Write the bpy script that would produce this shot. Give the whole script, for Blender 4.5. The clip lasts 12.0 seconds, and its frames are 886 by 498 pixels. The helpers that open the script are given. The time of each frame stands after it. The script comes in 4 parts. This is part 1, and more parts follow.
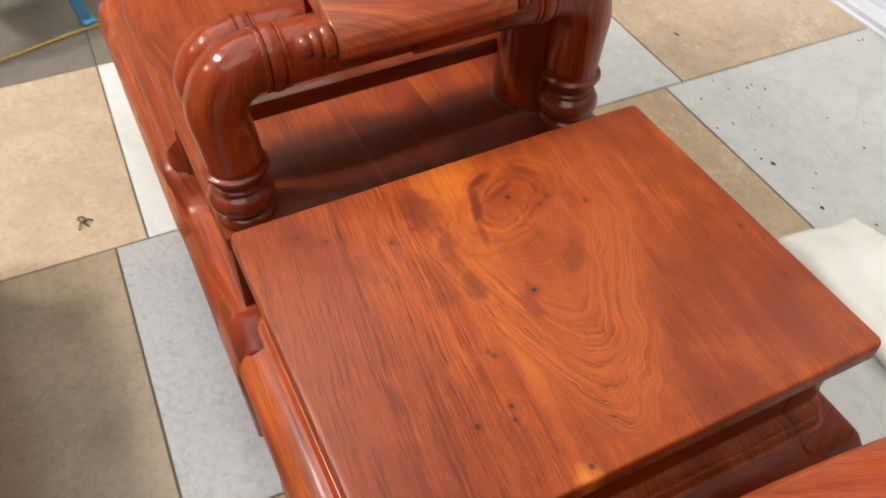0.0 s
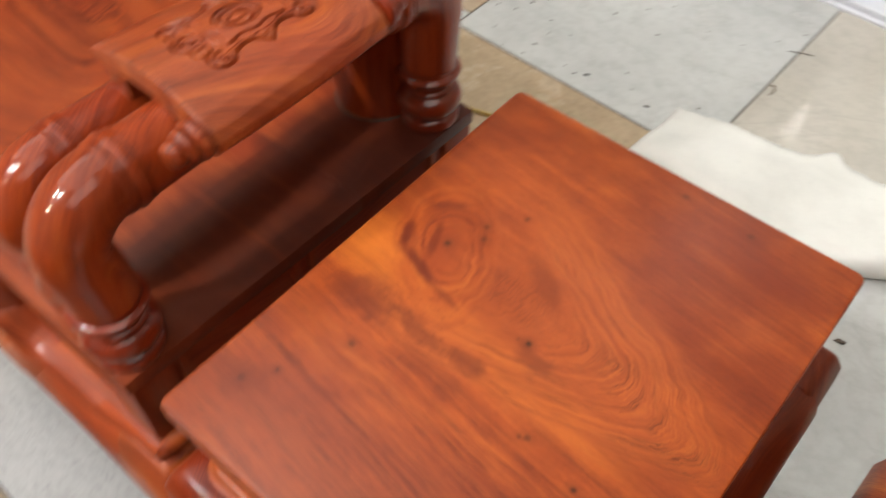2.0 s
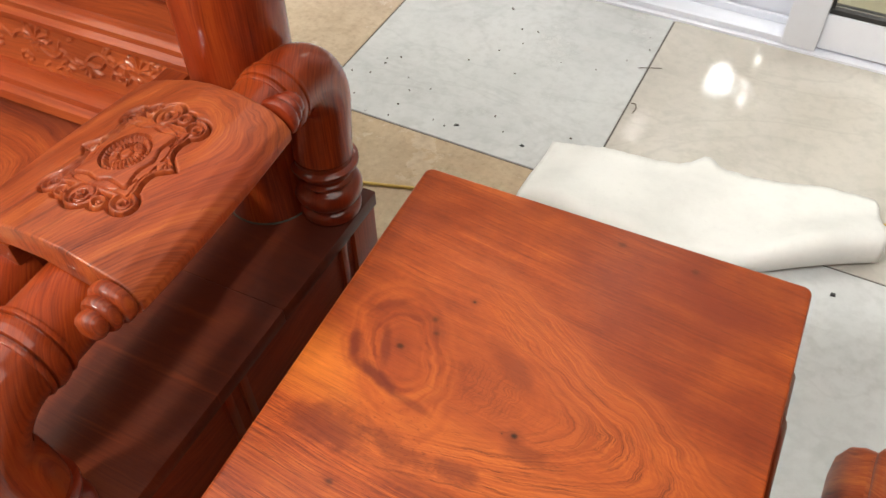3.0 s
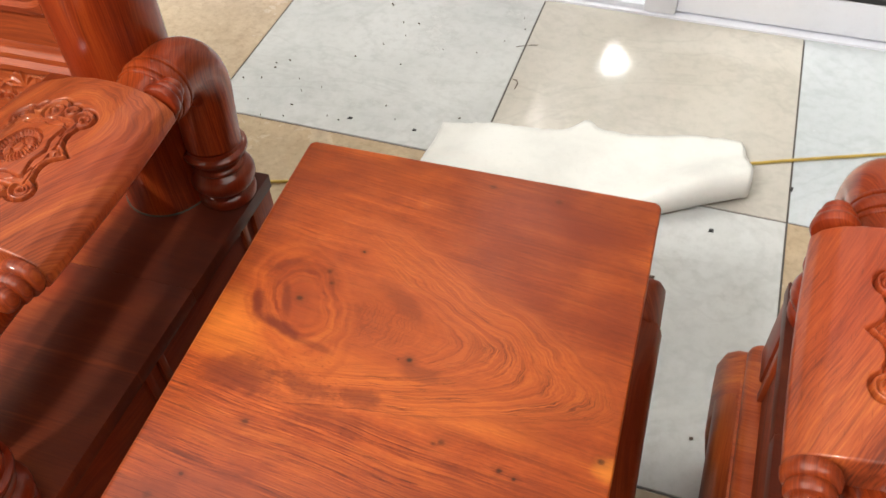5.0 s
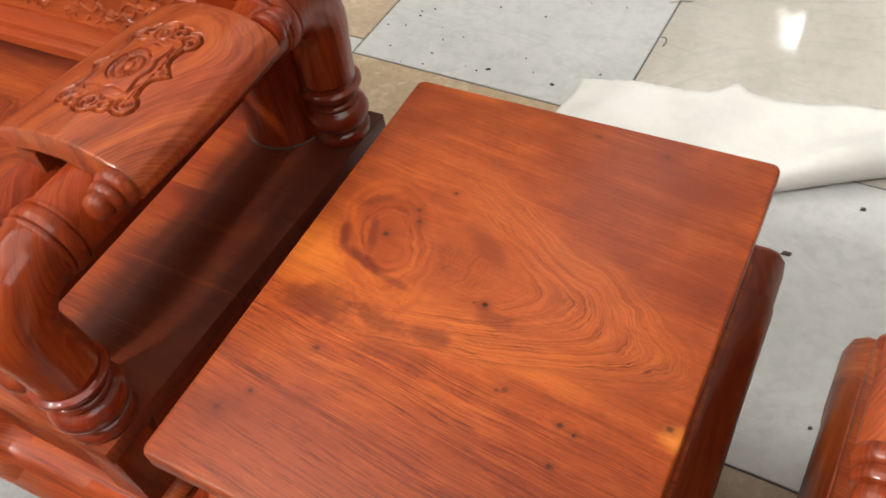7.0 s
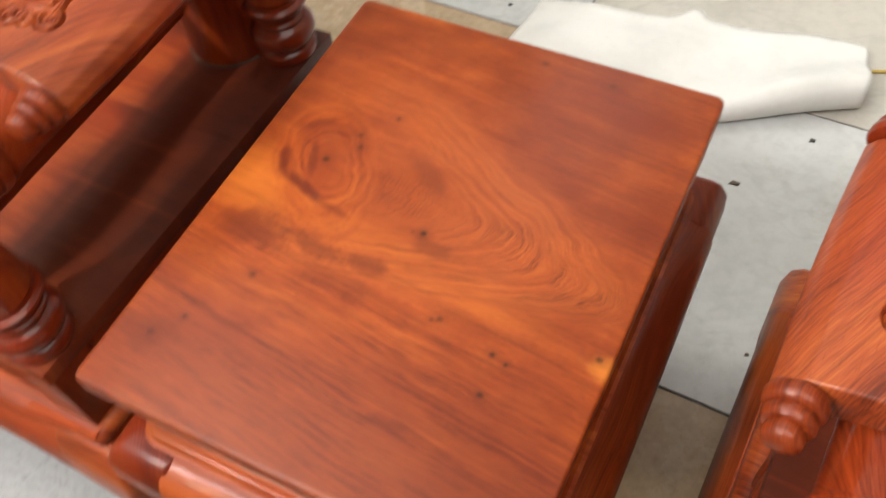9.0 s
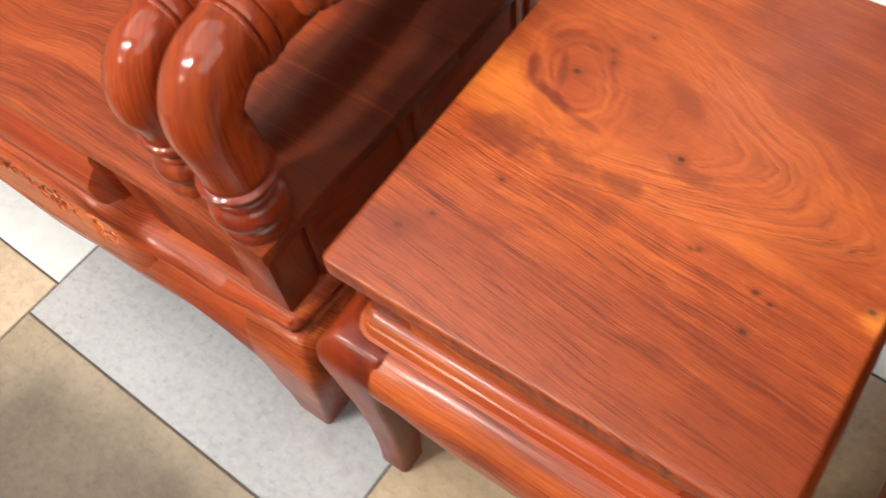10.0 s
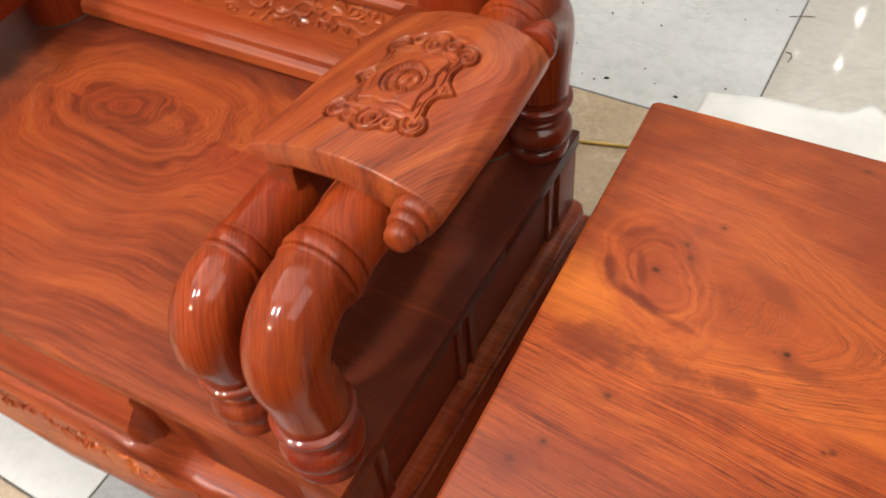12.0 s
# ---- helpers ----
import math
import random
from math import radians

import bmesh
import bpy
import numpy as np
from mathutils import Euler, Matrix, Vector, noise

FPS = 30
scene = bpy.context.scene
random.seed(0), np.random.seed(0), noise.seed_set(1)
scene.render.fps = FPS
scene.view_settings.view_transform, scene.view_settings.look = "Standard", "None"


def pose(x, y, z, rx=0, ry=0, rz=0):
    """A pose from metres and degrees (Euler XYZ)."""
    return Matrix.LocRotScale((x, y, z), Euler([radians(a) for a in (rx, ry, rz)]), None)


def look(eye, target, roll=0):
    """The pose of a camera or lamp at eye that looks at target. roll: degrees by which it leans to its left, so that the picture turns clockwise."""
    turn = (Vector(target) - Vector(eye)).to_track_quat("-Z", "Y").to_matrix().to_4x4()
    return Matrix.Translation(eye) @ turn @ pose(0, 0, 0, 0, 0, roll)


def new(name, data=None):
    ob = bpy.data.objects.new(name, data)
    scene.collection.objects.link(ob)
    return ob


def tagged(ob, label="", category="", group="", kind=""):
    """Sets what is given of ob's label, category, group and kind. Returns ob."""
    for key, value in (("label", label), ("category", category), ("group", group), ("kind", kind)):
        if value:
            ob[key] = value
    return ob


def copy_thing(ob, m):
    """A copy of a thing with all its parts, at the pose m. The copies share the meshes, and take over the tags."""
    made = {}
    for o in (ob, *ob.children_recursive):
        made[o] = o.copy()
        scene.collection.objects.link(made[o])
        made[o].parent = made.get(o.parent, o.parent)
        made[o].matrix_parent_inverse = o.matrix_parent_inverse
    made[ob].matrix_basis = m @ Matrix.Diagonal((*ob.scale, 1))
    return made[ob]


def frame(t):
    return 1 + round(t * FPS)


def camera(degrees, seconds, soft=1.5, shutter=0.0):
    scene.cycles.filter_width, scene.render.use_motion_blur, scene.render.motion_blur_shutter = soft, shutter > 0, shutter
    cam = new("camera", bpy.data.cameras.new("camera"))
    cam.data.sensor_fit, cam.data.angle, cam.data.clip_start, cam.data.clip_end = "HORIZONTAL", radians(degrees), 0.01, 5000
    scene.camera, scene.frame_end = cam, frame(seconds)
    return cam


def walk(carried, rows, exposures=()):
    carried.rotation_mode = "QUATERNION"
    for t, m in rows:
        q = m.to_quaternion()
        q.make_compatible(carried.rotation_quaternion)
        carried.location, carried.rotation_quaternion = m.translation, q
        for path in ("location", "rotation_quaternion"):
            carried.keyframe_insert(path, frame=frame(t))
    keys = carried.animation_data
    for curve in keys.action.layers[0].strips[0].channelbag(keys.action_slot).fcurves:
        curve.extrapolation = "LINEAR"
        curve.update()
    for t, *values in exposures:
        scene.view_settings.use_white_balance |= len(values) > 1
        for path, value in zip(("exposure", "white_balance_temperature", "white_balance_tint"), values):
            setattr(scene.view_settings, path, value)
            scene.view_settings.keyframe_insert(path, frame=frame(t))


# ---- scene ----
cam = camera(54.9, 12.0, shutter=0.5)
PATH = [
    (0, (0.442, -0.319, 1.151), (-0.792, 0.287, -0.302), 0.1),
    (0.5, (0.354, -0.32, 1.134), (-0.711, 0.345, -0.423), 2.1),
    (1, (0.289, -0.345, 1.11), (-0.638, 0.352, -0.519), 3.0),
    (1.5, (0.257, -0.37, 1.143), (-0.626, 0.353, -0.499), 1.9),
    (2, (0.199, -0.347, 1.161), (-0.6, 0.588, -0.416), -0.5),
    (2.5, (0.147, -0.315, 1.15), (-0.468, 0.823, -0.375), -1.6),
    (3, (0.105, -0.331, 1.157), (-0.475, 0.839, -0.358), -1.5),
    (3.5, (0.144, -0.337, 1.174), (-0.348, 0.83, -0.374), -6.3),
    (3.7, (0.155, -0.357, 1.178), (-0.291, 0.804, -0.389), -7.0),
    (5.3, (0.189, -0.405, 1.173), (-0.261, 0.866, -0.304), -1.9),
    (5.5, (0.204, -0.403, 1.169), (-0.308, 0.864, -0.292), -2.4),
    (6, (0.272, -0.401, 1.147), (-0.412, 0.801, -0.298), -4.6),
    (6.5, (0.255, -0.424, 1.129), (-0.49, 0.706, -0.344), -5.4),
    (7, (0.238, -0.383, 1.142), (-0.51, 0.67, -0.386), -10.8),
    (7.2, (0.24, -0.374, 1.148), (-0.489, 0.668, -0.395), -11.6),
    (8.8, (0.259, -0.35, 1.14), (-0.365, 0.641, -0.481), -9.2),
    (9, (0.253, -0.364, 1.141), (-0.361, 0.585, -0.509), -7.8),
    (9.5, (0.22, -0.437, 1.102), (-0.385, 0.419, -0.601), -1.9),
    (10, (0.122, -0.448, 1.126), (-0.567, 0.311, -0.591), -8.5),
    (10.5, (0.022, -0.441, 1.125), (-0.54, 0.493, -0.552), -2.4),
    (11, (-0.034, -0.419, 1.139), (-0.685, 0.526, -0.5), -11.4),
    (11.5, (-0.028, -0.409, 1.159), (-0.701, 0.623, -0.417), -11.4),
    (12, (-0.025, -0.445, 1.147), (-0.73, 0.614, -0.396), -7.3),
]
walk(cam, [(t, look(eye, target, roll)) for t, eye, target, roll in PATH], [(0.0, 0.06), (1.5, -0.04), (2.5, 0.08), (5.5, 0.15), (6.5, 0.10), (7.0, 0.07), (9.0, 0.15), (9.6, 0.33), (10.0, 0.40), (10.5, 0.44), (11.0, 0.12), (11.5, 0.11), (12.0, 0.13)])
# hanging lamps: x, y, z, half sizes, watts, colour
LAMPS = [(-2.06, -2.48, 3.7, 0.09, 0.26, 80, (1.0, 0.98, 0.96)), (-1.08, -2.29, 3.7, 0.09, 0.26, 80, (1.0, 0.98, 0.96)),
         (-2.40, -4.40, 3.7, 0.08, 0.08, 50, (1.0, 0.86, 0.62)), (-2.00, -4.40, 3.7, 0.08, 0.08, 50, (1.0, 0.86, 0.62))]
# added fill panels, the last beyond the doors: x, y, half sizes, strength
FILL_PANELS = [(2.0, -1.6, 1.2, 1.6, 2.2), (-0.85, -0.4, 1.5, 1.3, 1.5), (-3.4, -0.6, 0.9, 1.5, 2.6), (0.5, 3.7, 3.2, 1.0, 7.2)]

# ---- world and lamps ----
world = bpy.data.worlds.new("world")
scene.world = world
world.use_nodes = True
world.node_tree.nodes["Background"].inputs[0].default_value = (0.9, 0.95, 1.0, 1)
world.node_tree.nodes["Background"].inputs[1].default_value = 0.2

CEILING = 4.3


# ---- material tools ----
class Val:
    """A socket of a node tree, with arithmetic."""
    def __init__(self, tree, socket):
        self.tree, self.s = tree, socket

    def op(self, kind, *others):
        n = self.tree.nodes.new("ShaderNodeMath")
        n.operation = kind
        for i, o in enumerate((self, *others)):
            if isinstance(o, Val):
                self.tree.links.new(o.s, n.inputs[i])
            else:
                n.inputs[i].default_value = o
        return Val(self.tree, n.outputs[0])

    def __add__(self, o): return self.op("ADD", o)
    def __sub__(self, o): return self.op("SUBTRACT", o)
    def __mul__(self, o): return self.op("MULTIPLY", o)
    def __truediv__(self, o): return self.op("DIVIDE", o)
    def sqrt(self): return self.op("SQRT")
    def sin(self): return self.op("SINE")
    def abs(self): return self.op("ABSOLUTE")
    def clamp(self): return (self.op("MAXIMUM", 0.0)).op("MINIMUM", 1.0)

    def step(self, a, b):
        n = self.tree.nodes.new("ShaderNodeMapRange")
        n.interpolation_type = "SMOOTHSTEP"
        self.tree.links.new(self.s, n.inputs[0])
        n.inputs[1].default_value, n.inputs[2].default_value = a, b
        return Val(self.tree, n.outputs[0])


class Paint:
    """A node material under construction."""
    def __init__(self, name):
        self.m = bpy.data.materials.new(name)
        self.m.use_nodes = True
        self.t = self.m.node_tree
        self.b = self.t.nodes["Principled BSDF"]
        self.co = self.t.nodes.new("ShaderNodeTexCoord").outputs["Object"]
        self.rand = Val(self.t, self.t.nodes.new("ShaderNodeObjectInfo").outputs["Random"])
        sep = self.t.nodes.new("ShaderNodeSeparateXYZ")
        self.t.links.new(self.co, sep.inputs[0])
        self.x, self.y, self.z = (Val(self.t, sep.outputs[i]) for i in range(3))
        self.flat = self.vec(self.x, self.y, 0.0)

    def vec(self, x, y, z):
        n = self.t.nodes.new("ShaderNodeCombineXYZ")
        for i, v in enumerate((x, y, z)):
            if isinstance(v, Val):
                self.t.links.new(v.s, n.inputs[i])
            else:
                n.inputs[i].default_value = v
        return n.outputs[0]

    def noise(self, vec, scale=1.0, detail=3.0, rough=0.5, distortion=0.0):
        n = self.t.nodes.new("ShaderNodeTexNoise")
        self.t.links.new(vec, n.inputs["Vector"])
        n.inputs["Scale"].default_value, n.inputs["Detail"].default_value = scale, detail
        n.inputs["Roughness"].default_value, n.inputs["Distortion"].default_value = rough, distortion
        return Val(self.t, n.outputs["Fac"])

    def oval(self, cx, cy, rx, ry, angle=0.0):
        """The distance from a place in the plane of x and y, 1 on the rim of an oval of the half sizes rx and ry."""
        m = self.t.nodes.new("ShaderNodeMapping")
        m.vector_type = "TEXTURE"
        m.inputs["Location"].default_value = (cx, cy, 0)
        m.inputs["Rotation"].default_value = (0, 0, radians(angle))
        m.inputs["Scale"].default_value = (rx, ry, 1)
        self.t.links.new(self.flat, m.inputs["Vector"])
        n = self.t.nodes.new("ShaderNodeVectorMath")
        n.operation = "LENGTH"
        self.t.links.new(m.outputs[0], n.inputs[0])
        return Val(self.t, n.outputs["Value"])

    def ramp(self, fac, *stops):
        n = self.t.nodes.new("ShaderNodeValToRGB")
        while len(n.color_ramp.elements) < len(stops):
            n.color_ramp.elements.new(0.5)
        for e, (p, c) in zip(n.color_ramp.elements, stops):
            e.position, e.color = p, (*c, 1)
        self.t.links.new(fac.s, n.inputs[0])
        return n.outputs[0]

    def gamma(self, color, g):
        n = self.t.nodes.new("ShaderNodeGamma")
        self.t.links.new(color, n.inputs[0])
        n.inputs[1].default_value = g
        return n.outputs[0]

    def mix(self, fac, a, b, kind="MIX"):
        n = self.t.nodes.new("ShaderNodeMix")
        n.data_type, n.blend_type = "RGBA", kind
        if isinstance(fac, Val):
            self.t.links.new(fac.s, n.inputs[0])
        else:
            n.inputs[0].default_value = fac
        for i, c in ((6, a), (7, b)):
            if isinstance(c, tuple):
                n.inputs[i].default_value = (*c, 1)
            else:
                self.t.links.new(c, n.inputs[i])
        return n.outputs[2]

    def finish(self, color, rough=0.4, bump=None, strength=0.2, distance=0.001, **inputs):
        if isinstance(color, tuple):
            self.b.inputs["Base Color"].default_value = (*color, 1)
        else:
            self.t.links.new(color, self.b.inputs["Base Color"])
        if isinstance(rough, Val):
            self.t.links.new(rough.s, self.b.inputs["Roughness"])
        else:
            self.b.inputs["Roughness"].default_value = rough
        if bump is not None:
            n = self.t.nodes.new("ShaderNodeBump")
            n.inputs["Strength"].default_value, n.inputs["Distance"].default_value = strength, distance
            self.t.links.new(bump.s, n.inputs["Height"])
            self.t.links.new(n.outputs[0], self.b.inputs["Normal"])
        for k, v in inputs.items():
            self.b.inputs[k.replace("_", " ")].default_value = v
        return self.m


DARK, MID, RED, LIGHT = (0.066, 0.014, 0.008), (0.245, 0.051, 0.017), (0.40, 0.096, 0.028), (0.58, 0.190, 0.048)


def wood(name, axis="x", figure=None, tone=1.0, freq=150.0, gloss=0.3, coat=0.45, swing=0.007, ring=None, vivid=0.45, spec=0.2, deep=1.0, coat_rough=0.06, strip=False):
    """Oiled red hardwood. axis: the way of the grain. figure: (cx, cy, angle, length, width) of an oval swirl in the plane of x and y."""
    p = Paint(name)
    shift = p.rand * 7.0
    if axis == "x":
        u, v, w = p.x, p.y, p.z
    elif axis == "y":
        u, v, w = p.y, p.x, p.z
    else:
        u, v, w = p.z, p.x, p.y
    along = p.noise(p.vec(u * 2.2 + shift, v * 7.0, w * 7.0), 1.0, 1.0)
    wide = p.noise(p.vec(u * 6.0 + shift, v * 13.0, w * 13.0), 1.0, 2.0)
    if figure:
        cx, cy, angle, length, width = figure
        c, s = math.cos(radians(angle)), math.sin(radians(angle))
        a, b = p.x - cx, p.y - cy
        fu, fv = a * c + b * s, b * c - a * s
        warp = p.noise(p.vec(p.x * 28.0, p.y * 28.0, 1.0), 1.0, 2.0)
        fv = fv + (wide - 0.5) * 0.011 + (along - 0.5) * 0.018 + (warp - 0.5) * 0.003
        end = (fu + (wide - 0.5) * 0.05 + (warp - 0.5) * 0.03).abs().step(length * 0.18, length) * width
        g = (fv * fv + end * end).sqrt()
        near = g.op("MULTIPLY", -1.0).step(-width * 1.05, -width * 0.1)
    else:
        r = w * 0.45 + v
        g = r + (along - 0.5) * swing * 5.0 + (wide - 0.5) * swing * 2.0
        near = None
    lines = p.noise(p.vec(g * freq, u * 1.2 + shift, 0.0), 1.0, 3.0, 0.62)
    broad = p.noise(p.vec(g * 26.0 + shift, u * 1.5, 3.0), 1.0, 2.0)
    fine = p.noise(p.vec(u * 14.0, g * 700.0, (v + w) * 60.0), 1.0, 3.0, 0.6)
    pore = p.noise(p.vec(u * 60.0, v * 1400.0, w * 1400.0), 1.0, 1.0).step(0.66, 0.74)
    fac = (lines - 0.5) * (0.75 * vivid) + (broad - 0.5) * 0.85 + (fine - 0.5) * (1.25 * vivid) + 0.52
    color = p.ramp(fac.clamp(), (0.10, DARK), (0.36, MID), (0.58, RED), (0.92, LIGHT))
    patch = p.noise(p.vec(u * 4.0 + 3.0, v * 11.0 + shift, w * 11.0), 1.0, 2.0).step(0.40, 0.66)
    streak = p.noise(p.vec(g * freq * 2.1, u * 2.5 + shift, 5.0), 1.0, 2.0, 0.7).step(0.54, 0.68)
    if near is not None:
        patch = (patch * 0.7 + near * 0.6).clamp()
    color = p.mix(streak * patch * (0.72 * vivid), color, DARK)
    if ring:
        rx, ry, ra, rl, rw = ring
        c, s = math.cos(radians(ra)), math.sin(radians(ra))
        a, b = p.x - rx, p.y - ry
        du, dv = (a * c + b * s) / rl, (b * c - a * s) / rw
        curl = p.noise(p.vec(p.x * 26.0, p.y * 26.0, 4.0), 1.0, 2.0)
        d = (du * du + dv * dv).sqrt() + (wide - 0.5) * 0.7 + (along - 0.5) * 0.4 + (curl - 0.5) * 0.55
        hide = d.op("MULTIPLY", -1.0).step(-1.15, -0.75)
        band = p.noise(p.vec(d * 6.0, 2.0, 0.0), 1.0, 4.0, 0.7)
        inner = p.ramp(((band - 0.5) * 1.9 + 0.46).clamp(), (0.15, DARK), (0.45, MID), (0.62, RED), (0.95, LIGHT))
        color = p.mix(hide * 0.9, color, inner)
    cloud = p.noise(p.vec(p.x * 5.0 + shift, p.y * 5.0, p.z * 5.0), 1.0, 3.0)
    color = p.mix(cloud.step(0.45, 0.75) * 0.40, color, DARK)
    hue = p.noise(p.vec(p.x * 3.0 - shift, p.y * 4.0, p.z * 4.0 + 2.0), 1.0, 2.0)
    color = p.mix(hue.step(0.42, 0.70) * 0.45, color, (0.40, 0.062, 0.020))
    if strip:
        # dark heartwood and the arm's shade, painted into the outer ends of the boards
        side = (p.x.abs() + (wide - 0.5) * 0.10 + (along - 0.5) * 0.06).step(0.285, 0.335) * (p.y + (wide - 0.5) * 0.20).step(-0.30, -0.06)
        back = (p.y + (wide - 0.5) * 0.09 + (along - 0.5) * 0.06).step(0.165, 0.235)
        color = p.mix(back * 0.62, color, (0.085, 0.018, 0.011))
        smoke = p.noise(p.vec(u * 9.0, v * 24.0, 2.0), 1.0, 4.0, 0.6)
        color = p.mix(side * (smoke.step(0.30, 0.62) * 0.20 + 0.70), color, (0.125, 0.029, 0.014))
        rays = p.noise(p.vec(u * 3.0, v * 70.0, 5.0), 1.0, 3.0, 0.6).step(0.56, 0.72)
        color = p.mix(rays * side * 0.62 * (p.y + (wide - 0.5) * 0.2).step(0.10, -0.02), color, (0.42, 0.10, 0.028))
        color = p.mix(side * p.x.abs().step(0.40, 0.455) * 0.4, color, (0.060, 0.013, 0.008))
    color = p.mix(pore * 0.35, color, DARK)
    if deep != 1.0:
        color = p.gamma(color, deep)
    if tone != 1.0:
        color = p.mix(1.0, color, (tone, tone * 0.96, tone * 0.94), "MULTIPLY")
    smear = p.noise(p.vec(p.x * 9.0, p.y * 9.0 + shift, p.z * 9.0), 1.0, 4.0, 0.6)
    rough = smear * 0.22 + (gloss - 0.06)
    bump = fine * 0.4 + lines * 0.3 - pore * 0.5 + smear * 0.8
    m = p.finish(color, rough, bump, 0.10, 0.0012, Coat_Weight=coat, Coat_Roughness=coat_rough, Coat_IOR=1.5, Specular_IOR_Level=spec)
    return m


def tabletop_wood():
    """Swirling top: a knot, arcs that open from it into a blunt wedge, a pale orange band below them, straight streaked grain around."""
    p = Paint("tabletop_wood")
    soft = p.noise(p.vec(p.x * 5.0, p.y * 9.0, 0.0), 1.0, 2.0)
    wide = p.noise(p.vec(p.x * 16.0, p.y * 22.0, 1.0), 1.0, 2.0)
    curl = p.noise(p.vec(p.x * 55.0, p.y * 70.0, 2.0), 1.0, 2.0)
    fuzz = p.noise(p.vec(p.x * 190.0, p.y * 300.0, 2.0), 1.0, 2.0)
    mist = p.noise(p.vec(p.x * 30.0, p.y * 36.0, 9.0), 1.0, 5.0, 0.65)
    dark = (0.075, 0.014, 0.007)

    def falls(v, near, far):
        """1 up to near, 0 from far on."""
        return v.step(far, near)

    rough_edge = (mist - 0.5) * 2.4 + (wide - 0.5) * 1.2
    grain_edge = (fuzz - 0.5) * 0.7 + (curl - 0.5) * 0.6

    def blot(cx, cy, rx, ry, angle=0.0, ragged=0.5):
        """A soft ragged oval."""
        return falls(p.oval(cx, cy, rx, ry, angle) + rough_edge * ragged, 0.35, 1.15)

    # straight grain, falling a little to the right
    row = p.y + p.x * 0.112 + (soft - 0.5) * 0.016 + (wide - 0.5) * 0.0022 + (curl - 0.5) * 0.0007
    along = p.x
    streaks = p.noise(p.vec(row * 430.0, along * 4.0, 2.0), 1.0, 4.0, 0.70)
    strands = p.noise(p.vec(row * 62.0, along * 3.5, 4.0), 1.0, 3.0, 0.6)
    fine = p.noise(p.vec(along * 24.0, row * 1200.0, 0.0), 1.0, 3.0, 0.65)
    lower = falls(p.y + p.x * 0.2 + (soft - 0.5) * 0.06, -0.13, -0.04)
    lively = lower * 0.58 + 0.38
    fac = (strands - 0.5) * (lower * 0.45 + 0.55) + (streaks - 0.5) * 1.05 * lively + (fine - 0.5) * 1.30 * lively + (wide - 0.5) * 0.34 + (mist - 0.5) * 0.34 + (fuzz - 0.5) * 0.16 + 0.49
    color = p.ramp(fac.clamp(), (0.14, (0.10, 0.020, 0.008)), (0.38, (0.255, 0.050, 0.013)), (0.56, (0.36, 0.080, 0.018)), (0.88, (0.54, 0.155, 0.030)))
    cloud = p.noise(p.vec(p.x * 4.5 + 2.0, p.y * 7.5, 8.0), 1.0, 4.0, 0.6)
    color = p.mix(cloud.step(0.42, 0.66) * 0.62, color, (0.175, 0.030, 0.012))
    color = p.mix(lower * strands.step(0.40, 0.62) * 0.40, color, (0.17, 0.030, 0.011))
    # Front edge browned: darker wood, plus the dimmer light there put into the colour.
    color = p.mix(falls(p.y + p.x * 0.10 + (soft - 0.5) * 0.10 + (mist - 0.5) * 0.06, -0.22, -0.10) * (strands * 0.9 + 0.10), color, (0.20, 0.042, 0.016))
    color = p.mix(blot(0.11, 0.195, 0.10, 0.035, -7, 0.4) * 0.45, color, (0.20, 0.033, 0.013))
    # thin dark veins in the streaked part
    vein = falls((p.noise(p.vec(row * 150.0, along * 2.0, 7.0), 1.0, 3.0, 0.6) - 0.5).abs(), 0.002, 0.018)
    color = p.mix(vein * lively * (wide * 1.7 - 0.15).clamp() * 0.85, color, dark)

    # pale orange band
    course = p.y + 0.040 + p.x * 0.06 + (soft - 0.5) * 0.020
    middle = falls((course + (wide - 0.5) * 0.035 + (curl - 0.5) * 0.010).abs(), 0.002, 0.034) * falls(p.x + (wide - 0.5) * 0.06, 0.06, 0.17)
    start = blot(-0.175, -0.005, 0.060, 0.040, -20, 0.45)
    color = p.mix((middle * 0.40 + start * 0.45).clamp() * (strands * 1.3 + 0.10) * (fine * 0.8 + 0.6), color, (0.58, 0.180, 0.032))
    color = p.mix(blot(0.192, -0.066, 0.014, 0.014, 0, 0.6) * 0.60, color, (0.62, 0.22, 0.045))

    # arcs: nested blunt wedges that point to the right
    c, s = math.cos(radians(-8.5)), math.sin(radians(-8.5))
    a, b = p.x, p.y - 0.020
    u = a * c + b * s + (wide - 0.5) * 0.034 + (curl - 0.5) * 0.006
    v = b * c - a * s + (soft - 0.5) * 0.016 + (wide - 0.5) * 0.014
    g = u + ((v * v) * 11.0 + 0.0225).sqrt() - 0.150 + (curl - 0.5) * 0.005 + (fuzz - 0.5) * 0.0036
    zone = falls(g + (wide - 0.5) * 0.05, 0.150, 0.225) * u.step(-0.13, -0.02)
    low = falls(v + (wide - 0.5) * 0.03, -0.01, 0.03) * 0.55 + 0.45
    color = p.mix(zone * 0.42, color, (0.38, 0.088, 0.021))
    rings = p.noise(p.vec(g * 260.0, v * 9.0, u * 8.0), 1.0, 3.0, 0.70)
    veil = p.ramp(rings, (0.34, (0.19, 0.036, 0.012)), (0.48, (0.37, 0.085, 0.020)), (0.62, (0.50, 0.14, 0.030)))
    far_out = g.step(0.015, 0.085)
    color = p.mix(zone * (far_out * 0.34 + 0.10), color, veil)
